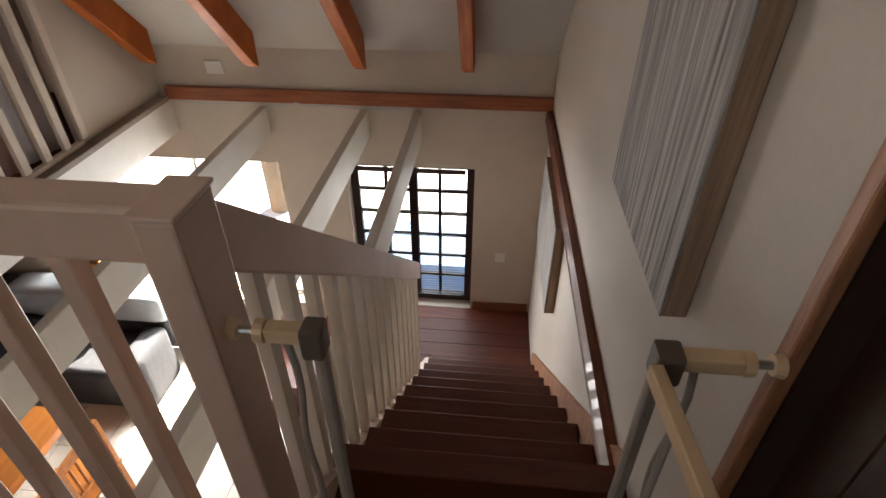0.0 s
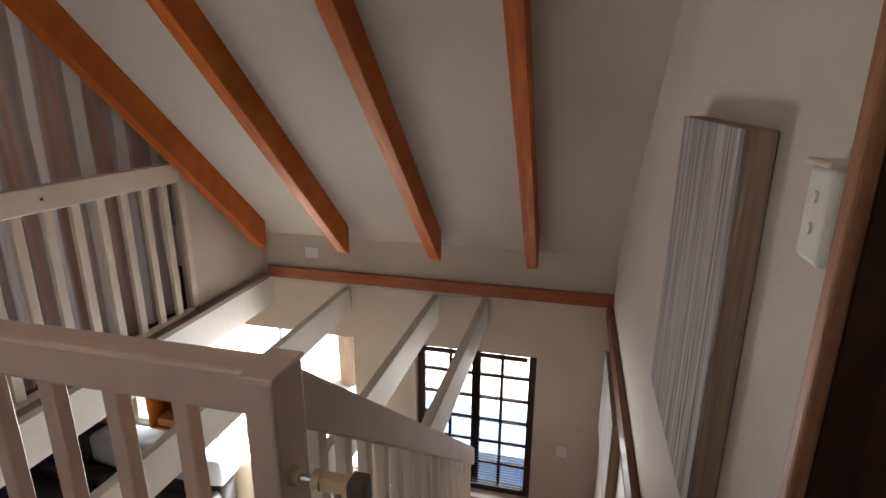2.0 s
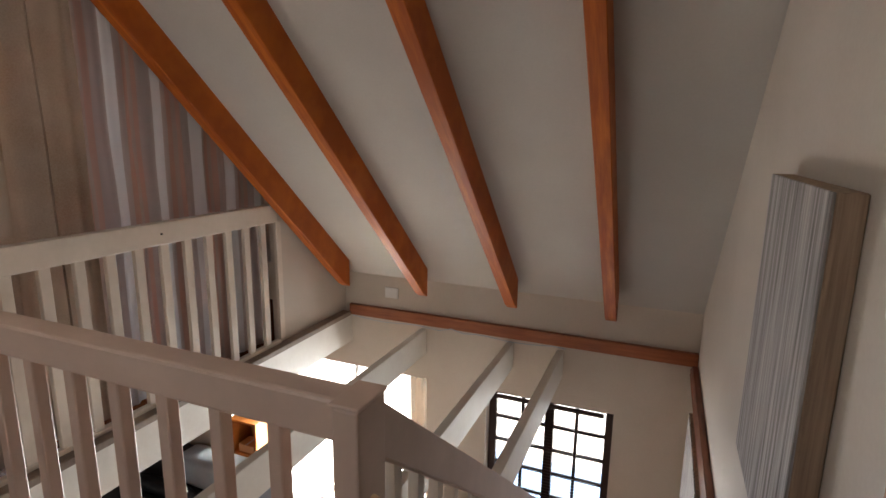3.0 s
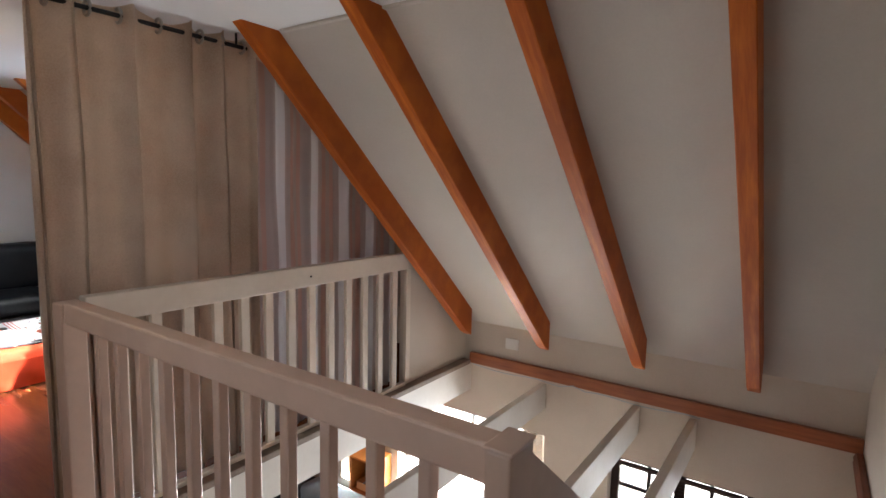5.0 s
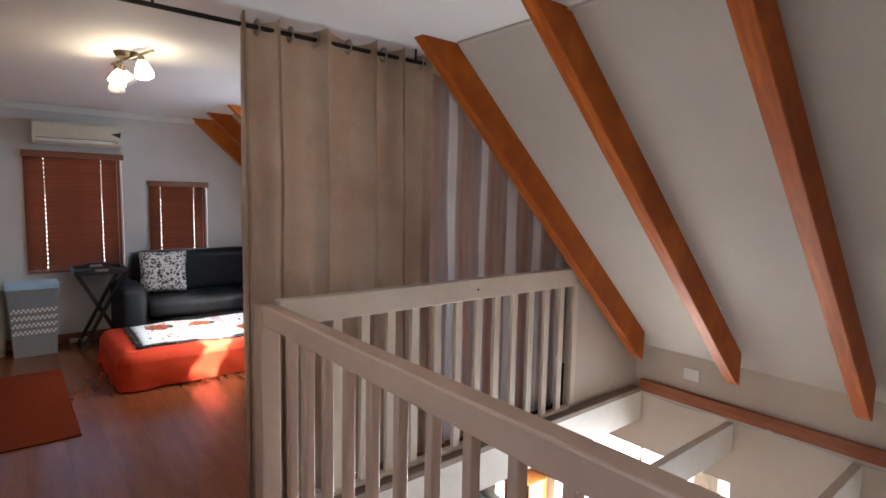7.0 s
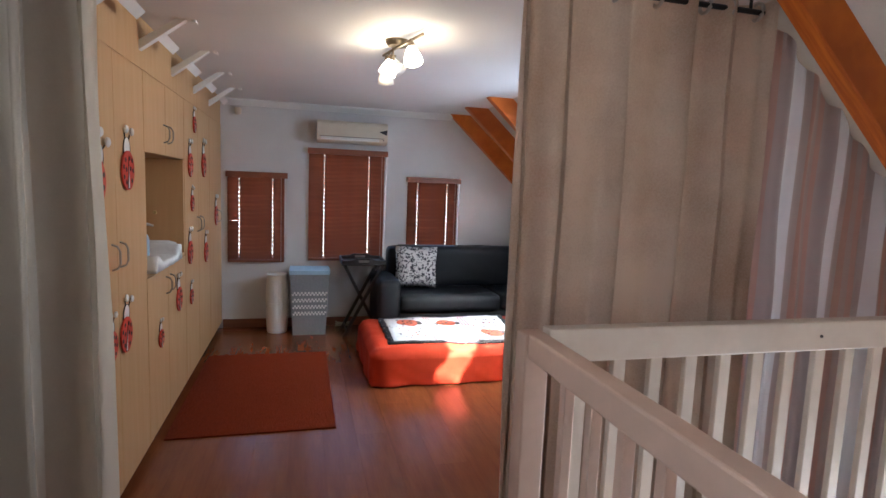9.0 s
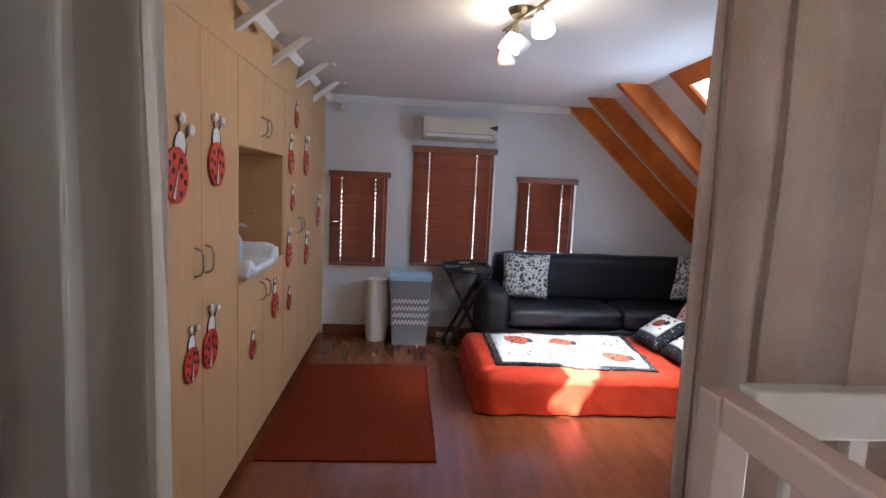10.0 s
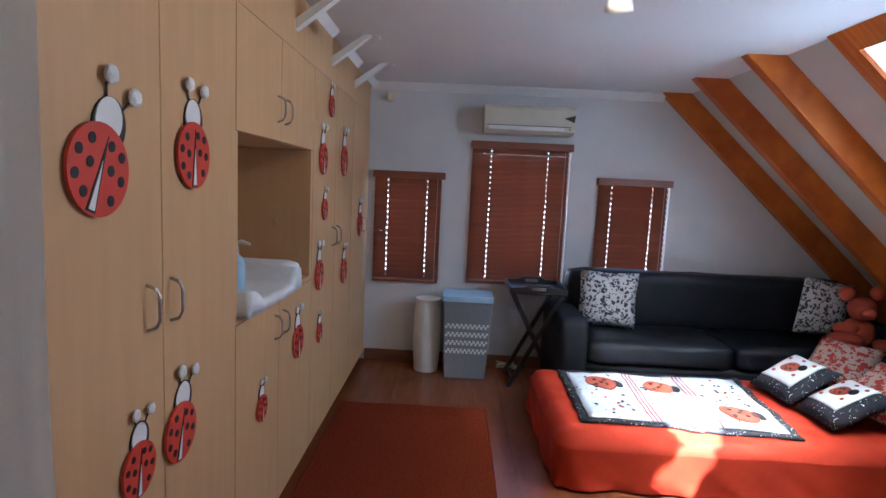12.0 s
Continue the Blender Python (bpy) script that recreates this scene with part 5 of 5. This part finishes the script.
gt = thing("safety_gate", (-0.1, 1.03, 0.0), "pale tubular child safety gate, leaf swung open", "gate")
GP = mat("cream gate tube", (0.70, 0.51, 0.31), (0.64, 0.46, 0.27), 0.4, 10, bump=0.02)
GG = mat("grey gate tube", (0.36, 0.31, 0.27), (0.30, 0.26, 0.22), 0.45, 10, bump=0.02)
GD = mat("dark grey gate joint", (0.13, 0.095, 0.07), None, 0.5, 10, bump=0.02)
for s, x0, x1, xo in ((1, -0.473, -0.362, -0.352), (-1, 0.245, 0.112, 0.098)):
    z = 0.826
    part("wall_cup", T([(x0, 1.01, z), (x0 + 0.012 * s, 1.01, z)], [0.017, 0.014], 14), GP, gt)
    part("spindle", T([(x0 + 0.012 * s, 1.01, z), (x0 + 0.04 * s, 1.01, z)], 0.006, 8), STEEL, gt)
    part("collar", T([(x0 + 0.036 * s, 1.01, z), (x0 + 0.05 * s, 1.01, z)], [0.017, 0.017], 14), GP, gt)
    part("arm", B(min(x0 + 0.05 * s, x1), max(x0 + 0.05 * s, x1), 0.998, 1.022, z - 0.012, z + 0.012, 0.003, 2), GP, gt)
    part("corner_joint", soft_box(min(x1, xo) - 0.011, max(x1, xo) + 0.011, 0.991, 1.029, z - 0.034, z + 0.017, 0.005, 0, 6), GD, gt)
    part("post", T([(xo, 1.01, z - 0.03), (xo, 1.01, 0.05)], 0.011, 12), GG, gt)
    part("wavy_bar", T([(xo - 0.045 * s + 0.006 * math.sin(k * 1.1) * (1 if k < 6 else 0.2), 1.01, z - 0.015 - 0.053 * k) for k in range(16)], 0.006, 8), GG, gt)
part("bottom_bar", T([(-0.352, 1.01, 0.045), (0.098, 1.01, 0.045)], 0.015, 12), GG, gt)
bm = B(-0.009, 0.009, -0.4666, 0.0, -0.012, 0.012, 0.002)
bmesh.ops.rotate(bm, verts=bm.verts, matrix=Matrix.Rotation(math.atan2(0.038, 0.465), 3, "Z"))
bmesh.ops.translate(bm, verts=bm.verts, vec=(0.084, 0.988, 0.826))
lf = part("gate_leaf", bm, GP, gt, "cream top bar of the open leaf")
part("leaf_bottom", T([(0.084, 0.988, 0.10), (0.122, 0.523, 0.10)], 0.010, 10), GG, lf)
for k in range(7):
    f = k / 6
    part("leaf_bar", T([(0.084 + 0.038 * f, 0.988 - 0.465 * f, 0.10), (0.084 + 0.038 * f, 0.988 - 0.465 * f, 0.815)], 0.005, 8), GG, lf)

# ---- lower room ----
def dining_table(x0, x1, y0, y1, label):
    th = thing("dining_table", ((x0 + x1) / 2, (y0 + y1) / 2, LOW), label, "table")
    part("tabletop", B(x0, x1, y0, y1, LOW + 0.715, LOW + 0.75, 0.006, 2), ORANGEPINE, th)
    part("apron", B(x0 + 0.05, x1 - 0.05, y0 + 0.05, y1 - 0.05, LOW + 0.63, LOW + 0.7145), ORANGEPINE, th)
    for x in (x0 + 0.06, x1 - 0.06):
        for y in (y0 + 0.06, y1 - 0.06):
            part("leg", B(x - 0.03, x + 0.03, y - 0.03, y + 0.03, LOW, LOW + 0.6295, 0.004), ORANGEPINE, th)


dining_table(-3.75, -3.03, 1.55, 2.73, "orange pine table on the tiled floor")


def pine_chair(x, y, rot, label):
    th = thing("pine_chair", (x, y, LOW), label, "chair", "pine chairs downstairs")
    def P(name, bm):
        o = part(name, bm, ORANGEPINE, th)
        o.matrix_parent_inverse = Matrix()
    for sx in (-0.18, 0.18):
        P("leg", B(sx - 0.018, sx + 0.018, -0.19, -0.155, 0, 0.44, 0.003))
        P("back_post", B(sx - 0.018, sx + 0.018, 0.16, 0.195, 0, 0.92, 0.003))
    P("seat", B(-0.21, 0.21, -0.21, 0.20, 0.44, 0.465, 0.006, 2))
    P("top_rail", B(-0.162, 0.162, 0.163, 0.19, 0.83, 0.91, 0.006))
    P("lower_rail", B(-0.162, 0.162, 0.163, 0.19, 0.55, 0.585, 0.004))
    for k in range(5):
        P("spindle", T([(-0.12 + 0.06 * k, 0.176, 0.585), (-0.12 + 0.06 * k, 0.176, 0.83)], 0.009, 8))
    th.matrix_basis = pose(x, y, LOW, 0, 0, rot)


pine_chair(-2.86, 2.35, -90, "orange pine chair with spindle back at the table")
bc = thing("pine_wall_shelf", (-3.49, 4.06, -1.5), "orange pine box shelf on the wall between two windows", "shelf")
for x in (-3.635, -3.345):
    part("side", B(x - 0.012, x + 0.012, 3.80, 4.068, -1.50, -1.14, 0.002), ORANGEPINE, bc)
for z in (-1.50, -1.162):
    part("shelf", B(-3.6225, -3.3575, 3.80, 4.068, z, z + 0.022, 0.002), ORANGEPINE, bc)
part("back", B(-3.6225, -3.3575, 4.05, 4.068, -1.477, -1.163), ORANGEPINE, bc)
bx = thing("parcel", (-3.48, 3.9, -1.478), "small pale orange box on the pine shelf", "box")
part("carton", B(-3.58, -3.40, 3.83, 3.98, -1.4775, -1.40, 0.004), mat("pale orange card", (0.70, 0.42, 0.22), (0.62, 0.35, 0.17), 0.7, 8), bx)
part("tape", B(-3.50, -3.48, 3.829, 3.981, -1.4, -1.3985), WHITECLOTH, bx)

CHARCOAL = mat("charcoal upholstery", (0.022, 0.022, 0.026), (0.032, 0.031, 0.035), 0.9, 20, bump=0.2)
ls2 = thing("lower_sofa", (-4.1, 3.7, LOW), "charcoal upholstered sofa below the lower windows", "sofa")
part("base", soft_box(-5.3, -3.16, 3.30, 4.0, LOW, LOW + 0.40, 0.04, 0.004, 6), CHARCOAL, ls2, smooth=True)
part("back", soft_box(-5.3, -2.96, 3.78, 4.045, LOW + 0.25, LOW + 0.90, 0.08, 0.008, 8), CHARCOAL, ls2, smooth=True)
for a, b in ((-5.28, -4.22), (-4.21, -3.18)):
    part("seat_cushion", soft_box(a, b, 3.26, 3.80, LOW + 0.37, LOW + 0.50, 0.05, 0.008, 8), CHARCOAL, ls2, smooth=True)
part("arm", soft_box(-3.16, -2.95, 3.28, 3.80, LOW, LOW + 0.58, 0.06, 0.006, 8), CHARCOAL, ls2, smooth=True)
t2 = thing("throw", (-3.6, 3.9, LOW + 0.9), "pale blue grey throw over the sofa back", "throw")
part("cloth", soft_box(-4.36, -2.92, 3.755, 4.06, LOW + 0.60, LOW + 0.925, 0.07, 0.02, 12, 2), GREYCLOTH, t2, smooth=True)
bo = thing("bolster", (-4.4, 3.65, LOW + 0.5), "shiny black leather roll lying on the sofa seat", "bolster")
part("roll", T([(-4.82 + 0.1 * k, 3.655, LOW + 0.592) for k in range(9)], [0.05, 0.085, 0.09, 0.09, 0.09, 0.09, 0.09, 0.085, 0.05], 18), BLACKLEATHER, bo, smooth=True)

# ---- floor pieces, last ----
def lay(name, parent, x0, x1, y0, y1, sx, sy, z0, z1, m, gap, stagger, bevel=0.0, edge=None):
    """Boards or tiles that share one mesh, cut to the edges of the patch. edge: the material of their sides."""
    meshes = {}
    row, y = 0, y0
    while y < y1 - 0.01:
        h = min(sy, y1 - y)
        x = x0 - (stagger * row) % sx
        while x < x1 - 0.005:
            a, b = max(x, x0), min(x + sx, x1)
            if b - a > 0.02:
                key = (round(b - a, 4), round(h, 4))
                if key not in meshes:
                    bm = B(0, b - a - gap, 0, h - gap, 0, z1 - z0, bevel)
                    me = bpy.data.meshes.new(name)
                    bm.to_mesh(me)
                    bm.free()
                    me.materials.append(m)
                    me.materials.append(edge or m)
                    for pl in me.polygons:
                        pl.material_index = 0 if pl.normal.z > 0.5 else 1
                    meshes[key] = me
                ob = new(name, meshes[key])
                ob.parent = parent
                ob.location = (a, y, z0)
            x += sx
        y += sy
        row += 1


lay("floor_board", floor_up, -6.44, -2.47, -0.54, 2.9, 1.28, 0.19, -0.0135, 0.0, LAMINATE, 0.0004, 0.43, 0.0, BOARDEDGE)
lay("floor_board", floor_up, -2.47, 0.265, -0.60, 1.098, 1.28, 0.19, -0.0135, 0.0, LAMINATE, 0.0004, 0.43, 0.0, BOARDEDGE)
lay("floor_tile", floor_low, -5.2, -0.55, 0.9, 4.06, 0.4, 0.4, LOW - 0.0075, LOW, TILE, 0.004, 0.0, 0.0008)
